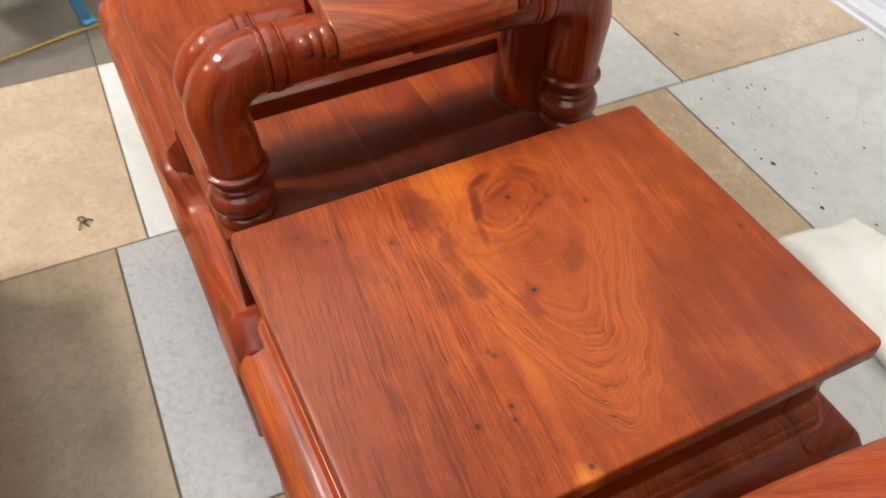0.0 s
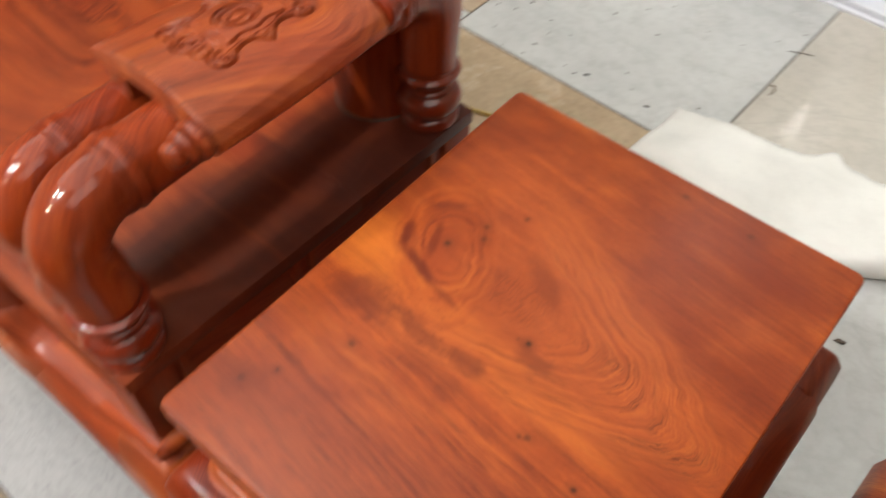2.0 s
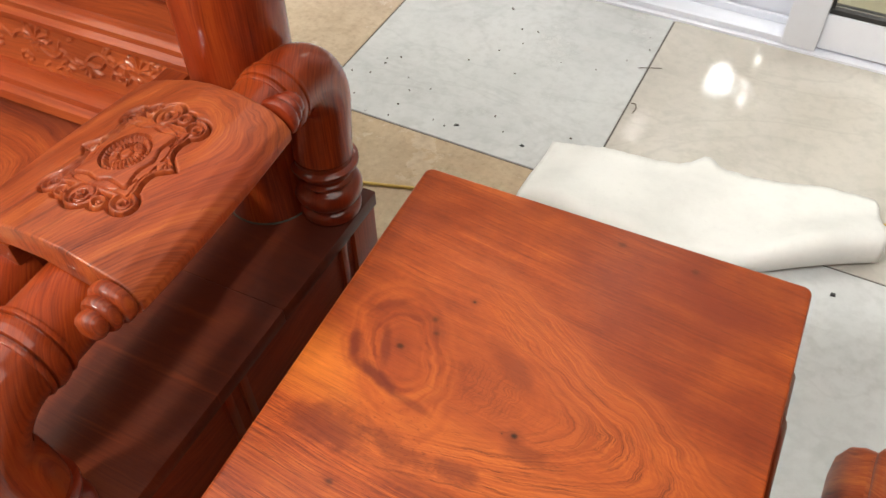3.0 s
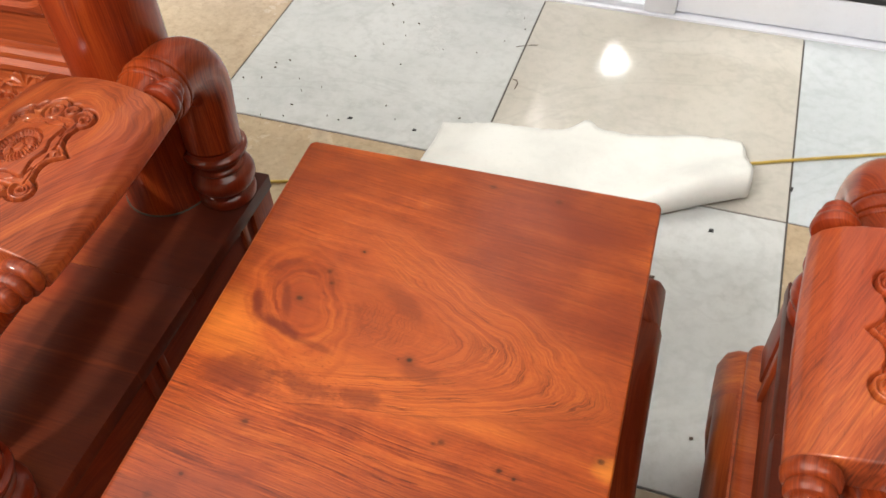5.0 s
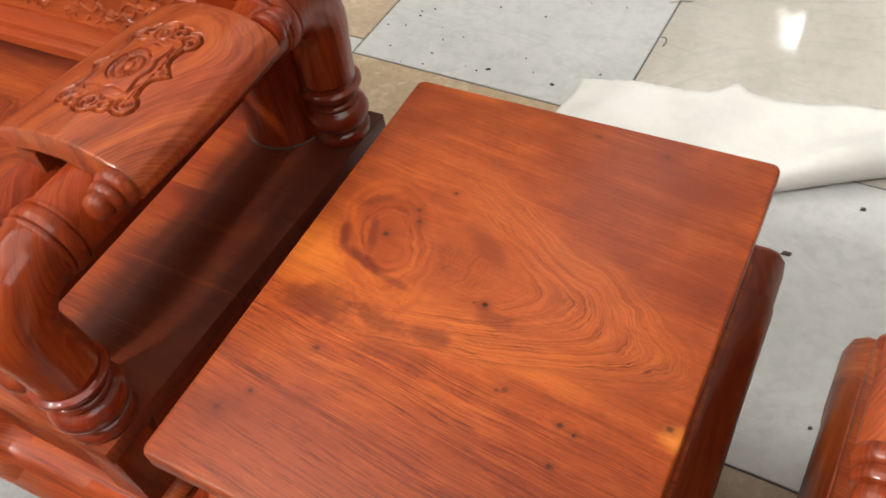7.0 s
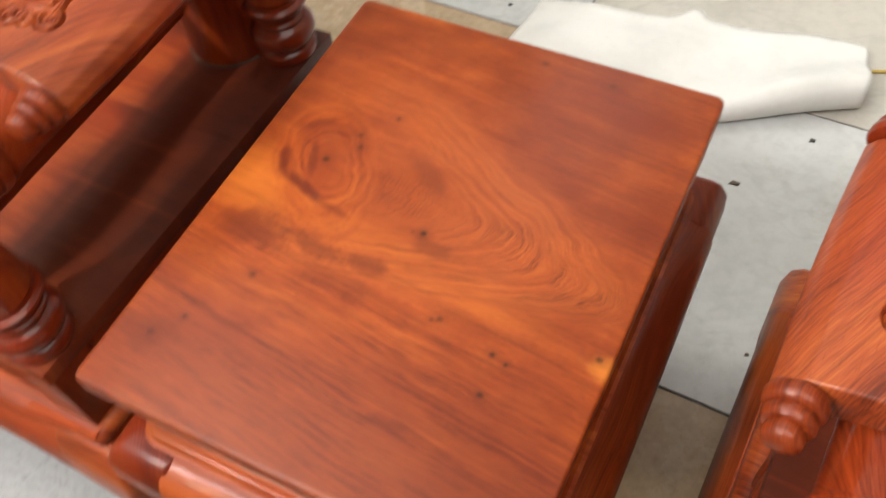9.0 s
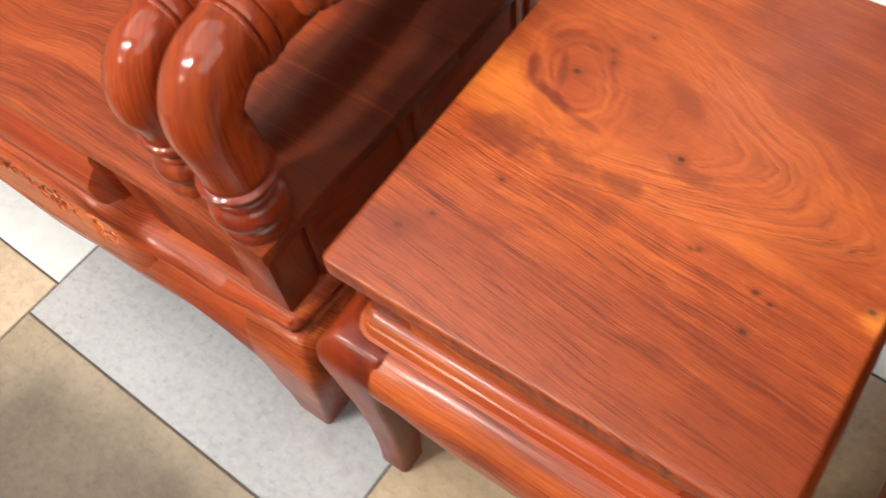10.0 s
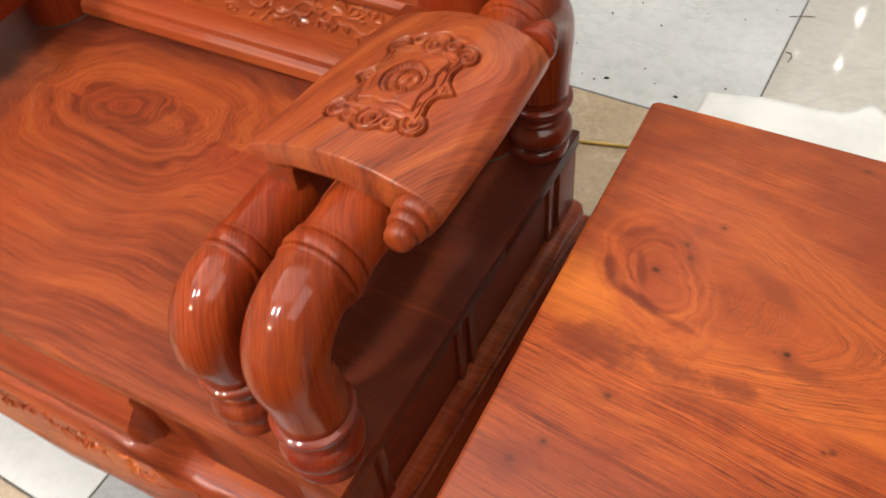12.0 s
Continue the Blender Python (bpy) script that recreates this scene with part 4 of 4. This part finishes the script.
def arm_pad(sx):
    """The arched arm pad with its carved cartouche; sx: +1 the chair's right arm."""
    prof = [(0.309, 0.655), (0.3105, 0.660), (0.330, 0.672), (0.355, 0.683), (0.385, 0.691), (0.415, 0.6945), (0.445, 0.694), (0.470, 0.690), (0.486, 0.6845), (0.498, 0.6760), (0.504, 0.666), (0.5035, 0.656), (0.497, 0.648), (0.487, 0.6455)]
    px, pz = np.array(prof).T
    s = np.concatenate([[0], np.cumsum(np.hypot(np.diff(px), np.diff(pz)))])
    cols = np.linspace(0, s[-1], 250)
    gx, gz = np.interp(cols, s, px), np.interp(cols, s, pz)
    k = np.ones(5) / 5
    for g in (gx, gz):
        g[2:-2] = np.convolve(g, k, "valid")
    tx, tz = np.gradient(gx), np.gradient(gz)
    ln = np.hypot(tx, tz)
    nx, nz = -tz / ln, tx / ln
    ys = np.linspace(-0.086, 0.121, 250)
    mid = np.interp(0.413, gx[:180], cols[:180])
    X, Y = np.meshgrid(cols - mid, ys - 0.018)
    h = medallion(X + 0.004, Y) * 1.40
    edge = np.minimum(ys - ys[0], ys[-1] - ys)
    h -= (0.0018 * np.clip(1 - edge / 0.002, 0, 1) ** 2)[:, None]
    h += (0.004 * np.cos((ys - 0.017) / 0.104 * 1.2))[:, None] - 0.003
    h += 0.006 * np.clip((0.36 - gx) / 0.05, 0, 1)[None, :]
    inward = np.clip((0.47 - gx) / 0.16, 0, 1)[None, :] * (0.005 + 0.026 * (ys - ys[0]) / (ys[-1] - ys[0]))[:, None]
    bow = 0.010 * np.clip((0.47 - gx) / 0.16, 0, 1)[None, :] * np.clip(1 - (ys - ys[0]) / 0.05, 0, 1)[:, None]
    P = np.stack([sx * (gx[None, :] + inward + nx[None, :] * h), np.broadcast_to(ys[:, None], h.shape) + bow, gz[None, :] + nz[None, :] * h], -1)
    bm, rows = grid_mesh(P)
    # underside: the same arch, thinner
    ux = np.concatenate([np.linspace(0.4865, 0.470, 4), np.linspace(0.465, 0.330, 12)])
    uz = np.concatenate([[0.6465, 0.648, 0.650, 0.651], np.interp(np.linspace(0.465, 0.330, 12), [0.330, 0.36, 0.41, 0.465], [0.648, 0.657, 0.663, 0.655])])
    brow = []
    for y in (ys[0] + 0.001, ys[-1] - 0.001):
        share = 0.005 if y < 0 else 0.031
        brow.append([bm.verts.new((sx * (a + share * min(1.0, max(0.0, (0.47 - a) / 0.14))), y + (0.010 * min(1.0, max(0.0, (0.47 - a) / 0.14)) if y < 0 else 0), b)) for a, b in zip(ux, uz)])
    for a, b, c, d in zip(brow[0], brow[0][1:], brow[1][1:], brow[1]):
        bm.faces.new((a, b, c, d))
    bm.faces.new(rows[0] + brow[0])
    bm.faces.new(rows[-1] + brow[1])
    bm.faces.new([r[-1] for r in rows] + [brow[1][0], brow[0][0]])
    bm.faces.new([r[0] for r in rows] + [brow[1][-1], brow[0][-1]])
    return bm


def armchair(place, turn):
    c = thing("armchair", "carved red hardwood armchair with round elbow posts and arched arm pads", "armchair", place, turn, group="armchairs beside the table")
    W, Y0, Y1, Z = 0.457, -0.236, 0.292, 0.42
    ym, hy = (Y0 + Y1) / 2, (Y1 - Y0) / 2
    for y0, y1 in ((Y0, 0.0928), (0.0930, Y1)):
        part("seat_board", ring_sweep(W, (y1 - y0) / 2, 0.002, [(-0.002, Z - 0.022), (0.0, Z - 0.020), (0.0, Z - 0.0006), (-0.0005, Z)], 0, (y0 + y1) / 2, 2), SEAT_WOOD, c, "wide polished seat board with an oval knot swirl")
    # waist below the seat: corner blocks, boards and narrow stiles
    z0, z1 = 0.2905, Z - 0.0225
    for sx in (-1, 1):
        part("corner_block", box(sx * (W - 0.03) - 0.028, sx * (W - 0.03) + 0.028, Y0 + 0.003, Y0 + 0.052, z0, z1, 0.003), WOOD_Z, c)
        part("corner_block", box(sx * (W - 0.03) - 0.028, sx * (W - 0.03) + 0.028, Y1 - 0.052, Y1 - 0.003, z0, z1, 0.003), WOOD_Z, c)
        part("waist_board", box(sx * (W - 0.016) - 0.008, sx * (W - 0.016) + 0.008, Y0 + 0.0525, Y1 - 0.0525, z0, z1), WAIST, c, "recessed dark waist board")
        for y in (Y0 + 0.066, -0.012, 0.014, 0.218):
            part("stile", box(sx * (W - 0.006) - 0.004, sx * (W - 0.006) + 0.003, y - 0.006, y + 0.006, z0, z1, 0.002), WOOD_Z, c)
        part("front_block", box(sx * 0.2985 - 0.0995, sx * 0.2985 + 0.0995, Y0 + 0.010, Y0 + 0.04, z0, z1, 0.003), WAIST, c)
    lip = []
    for x in np.linspace(-0.218, 0.218, 81):
        e = min(1.0, max(0.0, abs(x) - 0.192) / 0.026)
        f = 1 - 0.92 * e
        lip.append([(x, Y0 + o * (1 - 0.5 * e), z0 + (z - z0) * f) for o, z in (
            (0.035, z1), (0.003, z1), (-0.001, z1 - 0.003), (-0.003, z1 - 0.008), (-0.001, z1 - 0.012), (0.002, z1 - 0.014), (0.0, z1 - 0.018), (-0.006, z1 - 0.022), (-0.013, z1 - 0.028),
            (-0.019, z1 - 0.034), (-0.022, z1 - 0.040), (-0.022, z1 - 0.05), (-0.022, z0), (0.035, z0))])
    part("front_rail", skin(lip), WOOD_X, c, "curved front rail with scooped ends")
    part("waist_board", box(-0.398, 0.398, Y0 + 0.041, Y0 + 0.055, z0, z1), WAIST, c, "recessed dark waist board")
    part("waist_board", box(-0.398, 0.398, Y1 - 0.04, Y1 - 0.02, z0, z1), WOOD_X, c)
    # moulding and shoulder
    part("moulding", ring_sweep(W, hy, 0.006, [(-0.05, 0.290), (-0.002, 0.290), (0.006, 0.288), (0.011, 0.282), (0.012, 0.275), (0.008, 0.268), (0.003, 0.265), (0.004, 0.262), (0.010, 0.2605), (0.013, 0.2598), (-0.06, 0.2598)], 0, ym), APRON_X, c,
         "rounded moulding under the waist")
    wave = [(x, 1 / (1 + math.exp((abs(x) - 0.220) / 0.010))) for x in np.linspace(-0.460, 0.460, 185)]
    turn = lambda x: min(1.0, max(0.0, abs(x) - 0.36) / 0.08)
    bm = skin([[(x, Y0 - (0.012 + dy) * (1 - 0.55 * turn(x)) - 0.014 * s - 0.003 * math.exp(-((abs(x) - 0.262) / 0.018) ** 2), 0.262 + 0.052 * s + v) for dy, v in ((-0.03, 0.0), (0.002, 0.0), (0.008, 0.006), (0.010, 0.014), (0.006, 0.022), (0.0, 0.027), (-0.03, 0.027))] for x, s in wave])
    part("wavy_moulding", bm, APRON_X, c, "wavy raised front moulding")
    xs, zs = np.linspace(-0.245, 0.245, 320), np.linspace(0, 0.092, 64)
    X, V = np.meshgrid(xs, zs)
    cut = 0.0050 * np.clip(foliage(X, V - 0.060, 21, 0.20, 0.05) / 0.0034 - 0.25, 0, 1)
    fall = 1 / (1 + np.exp((np.abs(X) - 0.219) / 0.010))
    bm, rows = grid_mesh(np.stack([X, Y0 - 0.0385 + V * 0.11 * fall + cut * fall + 0.016 * np.clip((np.abs(X) - 0.20) / 0.045, 0, 1) ** 2, 0.222 + V * (0.42 + 0.58 * fall)], -1))
    close_back(bm, rows, lambda v: Vector((v.x, Y0 + 0.01, v.z)))
    part("carved_panel", bm, APRON_X, c, "raised front panel carved with small flowers")
    prof = [(0.0, 0.0), (0.012, 0.03), (0.022, 0.10), (0.031, 0.25), (0.036, 0.45), (0.032, 0.7), (0.022, 1.0)]

    def front_bottom(u):
        a = abs(u)
        return 0.119 + 0.030 * math.cos(a * math.pi) + 0.010 * math.cos(a * math.pi * 4) * (1 - a) + 0.085 * max(0, (a - 0.70) / 0.30) ** 1.6

    def carving(X, Zv):
        return np.where(np.abs(X) < 0.27, -0.45 * foliage(X, Zv + 0.055, 5, 0.27, 0.06), 0)
    bm = apron(2 * W - 0.10, prof, front_bottom, 0.02, 300, carving, 46)
    bmesh.ops.translate(bm, vec=(0, Y0, 0.2595), verts=bm.verts)
    part("apron", bm, APRON_X, c, "bulging front apron carved with foliage")
    for sx in (-1, 1):
        bm = apron(2 * hy - 0.10, prof, lambda u: 0.10 + 0.02 * math.cos(u * math.pi), 0.02, 40)
        bmesh.ops.transform(bm, matrix=Matrix.Translation((sx * W, ym, 0.2595)) @ Matrix.Rotation(math.pi / 2 * sx, 4, "Z"), verts=bm.verts)
        part("apron", bm, WOOD_Y, c)
    bm = apron(2 * W - 0.10, prof, lambda u: 0.10, 0.02, 10)
    bmesh.ops.transform(bm, matrix=Matrix.Translation((0, Y1, 0.2595)) @ Matrix.Rotation(math.pi, 4, "Z"), verts=bm.verts)
    part("apron", bm, WOOD_X, c)
    secs = [(0.2595, 0.006, 0.075), (0.256, 0.013, 0.085), (0.246, 0.022, 0.092), (0.225, 0.031, 0.098), (0.19, 0.0362, 0.098), (0.15, 0.033, 0.092), (0.10, 0.024, 0.082), (0.05, 0.013, 0.070), (0.015, 0.008, 0.062), (0.0, 0.006, 0.058)]
    for sx in (-1, 1):
        for sy, y in ((-1, Y0), (1, Y1)):
            bm = corner_leg(secs, sx, sy)
            for v in bm.verts:
                if sy < 0 and v.co.z < 0.16:
                    v.co.y -= 0.022 * (1 - v.co.z / 0.16)
            bmesh.ops.translate(bm, vec=(sx * W, y, 0), verts=bm.verts)
            part("leg", bm, APRON_X, c, "curved corner leg")
    # the frame widens a little towards the back
    for ob in c.children:
        for v in ob.data.vertices:
            v.co.x *= 1 + 0.033 * min(1.0, max(0.0, (v.co.y - Y0) / (Y1 - Y0)))
    # arms
    for sx in (-1, 1):
        elbow_post("front_post", arm_path(sx * 0.422, -0.200, Z, 0.626, 0.0345, 0.052, 0.10, 1, 0.007, 0.016), c, "glossy turned elbow post with ring collars")
        elbow_post("back_post", arm_path(sx * 0.435, 0.250, Z, 0.630, 0.0345, 0.054, 0.02, -1, 0.008, 0.020), c, "glossy turned elbow post with ring collars")
        elbow_post("inner_post", arm_path(sx * 0.332, -0.194, Z, 0.597, 0.0305, 0.046, -0.06, 1, 0.011, 0.014), c, "thinner turned elbow post")
        part("arm_rail", box(sx * 0.326 - 0.021, sx * 0.326 + 0.021, -0.175, 0.20, 0.491, 0.516, 0.003), WOOD_Y, c, "flat rail below the arm")
        part("pad_bearer", box(sx * 0.338 - 0.014, sx * 0.338 + 0.014, -0.074, 0.17, 0.585, 0.645, 0.003), WOOD_Y, c)
        pad = part("arm_pad", arm_pad(sx), PAD_WOOD, c, "arched arm pad carved with a rosette cartouche", 50)
        for y, s in ((-0.088, -1), (0.123, 0.86)):
            prf = [(0.0, 0.0160), (0.001, 0.0180), (0.0055, 0.0196), (0.0105, 0.0188), (0.0125, 0.0172), (0.0132, 0.0145), (0.0142, 0.0152), (0.0175, 0.0165), (0.0210, 0.0160), (0.0230, 0.0146), (0.0237, 0.0112), (0.0247, 0.0116), (0.0285, 0.0126), (0.0325, 0.0120), (0.0352, 0.0100), (0.0366, 0.0062), (0.0370, 0.001)]
            part("knob", turned([(s * a, r) for a, r in prf], "y", (sx * 0.4855, y, 0.6695), 20), KNOB_WOOD, pad, "stepped turned end knob")
        part("pillar", turned([(0.0, 0.054), (0.10, 0.0545), (0.25, 0.056), (0.5, 0.058), (0.62, 0.05), (0.66, 0.02)], "z", (sx * 0.357, 0.240, Z), 40), POST_WOOD, c, "thick round back pillar")
        part("filler_line", turned([(0.0, 0.0542), (0.0, 0.0558), (0.0010, 0.0556), (0.0015, 0.0545)], "z", (sx * 0.357, 0.240, Z + 0.0002), 40), DUST, c, "pale dusty filler line at the foot of the pillar")
    # back
    part("back_rail", skin([[(x, y, z) for y, z in ((0.246, Z), (0.236, Z + 0.006), (0.238, Z + 0.020), (0.247, Z + 0.026), (0.249, Z + 0.034), (0.258, Z + 0.040), (0.262, Z + 0.052), (0.29, Z + 0.052), (0.29, Z))] for x in (-0.305, 0.305)]), BACK_WOOD, c,
         "stepped moulded lower back rail")
    xs, zs = np.linspace(-0.30, 0.30, 400), np.linspace(0, 0.076, 54)
    X, V = np.meshgrid(xs, zs)
    Hh = 0.72 * foliage(X, V - 0.038, 9, 0.29, 0.066)
    bm, rows = grid_mesh(np.stack([X, 0.268 + V * 0.10 - Hh, Z + 0.0525 + V], -1))
    close_back(bm, rows, lambda v: Vector((v.x, 0.292, v.z)))
    part("frieze", bm, CARVED, c, "orange-red frieze carved with flowers and stems")
    part("back_moulding", skin([[(x, y, z) for y, z in ((0.275, 0.549), (0.262, 0.551), (0.262, 0.558), (0.270, 0.562), (0.270, 0.570), (0.280, 0.576), (0.305, 0.576), (0.305, 0.549))] for x in (-0.305, 0.305)]), BACK_WOOD, c)
    part("back_panel", skin([[(x, y, z) for y, z in ((0.287, 0.5765), (0.33, 0.98), (0.35, 0.98), (0.305, 0.5765))] for x in (-0.305, 0.305)]), BACK_WOOD, c)
    loops = []
    for o, d in ((0.0, 0.002), (0.004, 0.010), (0.012, 0.012), (0.016, 0.006), (0.026, 0.009), (0.032, 0.002)):
        loops.append([(px, 0.2895 - d + (pz - 0.60) * 0.1065, pz) for px, pz, _ in rounded(0.26 - o, 0.17 - o, 0.04, 0.0, 0.0, 0.79, 5)])
    part("inset_panel", skin(loops), CARVED, c, "raised inset panel with rounded corners")
    part("crest_rail", box(-0.32, 0.32, 0.31, 0.36, 0.981, 1.06, 0.012), WOOD_X, c)
    return c


left_chair = armchair((-0.763, -0.004, 0.0), 0)
copy_thing(left_chair, pose(0.8036, -0.0457, 0, 0, 0, 2.2 * SKEW))


# ---- loose things ----
def foam_sheet():
    """A white sheet folded over towards the table, with a ragged back edge."""
    xs = np.linspace(-0.255, 0.362, 64)
    rnd = random.Random(3)
    rows = []
    for x in xs:
        u = (x + 0.255) / 0.617
        yb = 0.900 + 0.095 * u + 0.028 * math.exp(-((x - 0.035) / 0.022) ** 2) + 0.004 * math.sin(x * 31) + rnd.uniform(-0.002, 0.002)
        if x > 0.345:
            yb -= 0.022 * ((x - 0.345) / 0.017) ** 2
        yf = 0.690 + 0.030 * math.log(1 + math.exp((x - 0.12) / 0.030)) * 0.57 + 0.004 * math.sin(u * 9.0)
        lift = 0.020 + 0.008 * u + 0.005 * math.sin(u * 9)
        r = lift
        top = []
        for k in range(14):
            t = k / 13
            y = yb + (yf + r - yb) * t
            sag = 0.006 * math.sin(t * 5 + x * 9) * t * (1 - t) * 4
            top.append((x - 0.012 * max(0.0, (x - 0.30) / 0.062) * (1 - t), y, 0.012 + (2 * r - 0.010) * (t ** 1.4) + sag + 0.003 * math.sin(x * 40 + t * 4) * t))
        for k in range(1, 9):
            a = math.pi / 2 - math.pi * k / 8
            top.append((x, yf + r - r * math.cos(a), r + 0.002 + r * math.sin(a)))
        for k in range(1, 7):
            t = k / 6
            top.append((x, yf + r + (yb - 0.02 - yf - r) * t, 0.002))
        rows.append(top)
    bm, _ = grid_mesh(np.array(rows))
    ob = link("foam_sheet", bm, FOAM, smooth=60)
    mod = ob.modifiers.new("thickness", "SOLIDIFY")
    mod.thickness, mod.offset = 0.0025, 1.0
    return tagged(ob, "white packing foam sheet folded over on the tiled floor", "foam sheet")


foam_sheet()


def cable(points, r=0.0032):
    pts = []
    for (x0, y0), (x1, y1) in zip(points, points[1:]):
        for k in range(8):
            t = k / 8
            pts.append((x0 + (x1 - x0) * t, y0 + (y1 - y0) * t, r + 0.0005, r))
    pts.append((*points[-1], r + 0.0005, r))
    return tagged(link("cable", tube(pts, 8), CABLE), "thin yellow electric cable lying on the floor", "cable")


cable([(1.9, 1.36), (1.2, 1.20), (0.617, 1.033), (0.456, 0.975), (0.356, 0.936), (0.10, 0.86), (-0.20, 0.74), (-0.45, 0.676), (-0.56, 0.645), (-0.9, 0.56)])
cable([(-1.45, -0.9), (-1.536, -0.483), (-1.567, -0.364), (-1.596, -0.239), (-1.65, 0.1), (-1.7, 0.8)])


def stool(x, y, turn):
    s = thing("plastic_stool", "low blue plastic stool with splayed legs", "stool", (x, y, 0), turn)
    part("seat", ring_sweep(0.13, 0.13, 0.03, [(-0.01, 0.245), (0.0, 0.25), (0.0, 0.268), (-0.006, 0.272)]), BLUE, s)
    for sx, sy in ((1, 1), (-1, 1), (-1, -1), (1, -1)):
        part("leg", skin([rounded(w, w, 0.006, z, sx * o, sy * o, 3) for z, o, w in ((0.0, 0.142, 0.017), (0.008, 0.142, 0.018), (0.014, 0.138, 0.013), (0.13, 0.122, 0.016), (0.2455, 0.104, 0.020))]), BLUE, s)


stool(-1.70, -0.47, 20)


# Mostly out of view; placed so that its shadow falls on the front-left floor.
def coffee_table():
    t = thing("coffee_table", "low red hardwood coffee table with curved legs", "coffee table", (-0.25, -0.98, 0))
    part("tabletop", ring_sweep(0.62, 0.325, 0.09, [(-0.01, 0.40), (0.0, 0.402), (0.0, 0.425), (-0.005, 0.43)]), SEAT_WOOD, t)
    part("apron", ring_sweep(0.59, 0.30, 0.06, [(-0.02, 0.30), (0.0, 0.305), (0.012, 0.35), (0.0, 0.3995)]), APRON_X, t)
    for sx, sy in ((1, 1), (-1, 1), (-1, -1), (1, -1)):
        bm = corner_leg([(0.2995, 0.0, 0.07), (0.2, 0.02, 0.07), (0.08, 0.03, 0.06), (0.03, 0.055, 0.07), (0.0, 0.05, 0.06)], sx, sy)
        bmesh.ops.translate(bm, vec=(sx * 0.53, sy * 0.325, 0), verts=bm.verts)
        part("leg", bm, WOOD_Z, t)


coffee_table()


# ---- litter on the floor ----
def chip(x, y, a, l, w):
    bm = skin([[(-l, -w * 0.6, 0.0), (l * 0.6, -w, 0.0), (l, w * 0.5, 0.0), (-l * 0.4, w, 0.0)], [(-l * 0.8, -w * 0.5, 0.0022), (l * 0.5, -w * 0.8, 0.003), (l * 0.8, w * 0.4, 0.002), (-l * 0.3, w * 0.8, 0.0026)]])
    ob = link("wood_chip", bm, GASKET if 0.0045 < l < 0.008 else DEBRIS, smooth=0)
    ob.matrix_basis = pose(x, y, 0.0003, 0, 0, a)
    return tagged(ob, "small dark wood chip on the floor", "wood chip", group="litter on the tiles")


for x, y, a, l, w in ((0.3075, 0.742, 20, 0.0058, 0.0044), (0.214, 0.6025, 10, 0.010, 0.005), (-0.31, 0.873, 0, 0.005, 0.003), 
                      (-0.932, 0.99, 10, 0.008, 0.002), (0.445, 0.889, 80, 0.007, 0.003), (0.317, 0.302, 30, 0.004, 0.003), (-0.455, 0.876, 20, 0.006, 0.003)):
    chip(x, y, a, l, w)
rnd = random.Random(11)
for i in range(34):
    chip(rnd.uniform(-0.74, -0.15), rnd.uniform(0.83, 1.39), rnd.uniform(0, 180), rnd.uniform(0.001, 0.0032), rnd.uniform(0.0007, 0.0016))


def scrap(name, label, category, strands, r, material):
    """A bit of string or shaving on the floor, from strands of points (x, y, z)."""
    bm = bmesh.new()
    for pts in strands:
        rows = []
        for (x0, y0, z0), (x1, y1, z1) in zip(pts, pts[1:]):
            rows += [(x0 + (x1 - x0) * k / 3, y0 + (y1 - y0) * k / 3, z0 + (z1 - z0) * k / 3 + r, r) for k in range(3)]
        tube(rows + [(*pts[-1][:2], pts[-1][2] + r, r * 0.6)], 6, bm)
    return tagged(link(name, bm, material), label, category, group="litter on the tiles")


loop = [(-0.904 + 0.007 * math.cos(a), -0.428 + 0.006 * math.sin(a), 0.001 + 0.0006 * k) for k, a in enumerate(np.linspace(0.2, 5.9, 12))]
scrap("string_scrap", "dark knotted scrap of string on the beige tile", "string", [loop, [(-0.897, -0.427, 0.004), (-0.889, -0.424, 0.005), (-0.880, -0.418, 0.002)], [(-0.897, -0.429, 0.004), (-0.887, -0.434, 0.004), (-0.878, -0.437, 0.001)],
      [(-0.893, -0.426, 0.004), (-0.897, -0.415, 0.005), (-0.895, -0.408, 0.001)]], 0.0016, GASKET)
scrap("wood_shaving", "thin curled brown wood shaving beside a floor joint", "wood shaving", [[(-0.150, 1.086, 0.001), (-0.141, 1.083, 0.004), (-0.136, 1.072, 0.004), (-0.139, 1.055, 0.001)]], 0.0012, DEBRIS)
scrap("wood_shaving", "thin straight wood sliver lying across a floor joint", "wood shaving", [[(-0.172, 1.208, 0.0005), (-0.150, 1.216, 0.002), (-0.124, 1.227, 0.0005)]], 0.0008, DEBRIS)
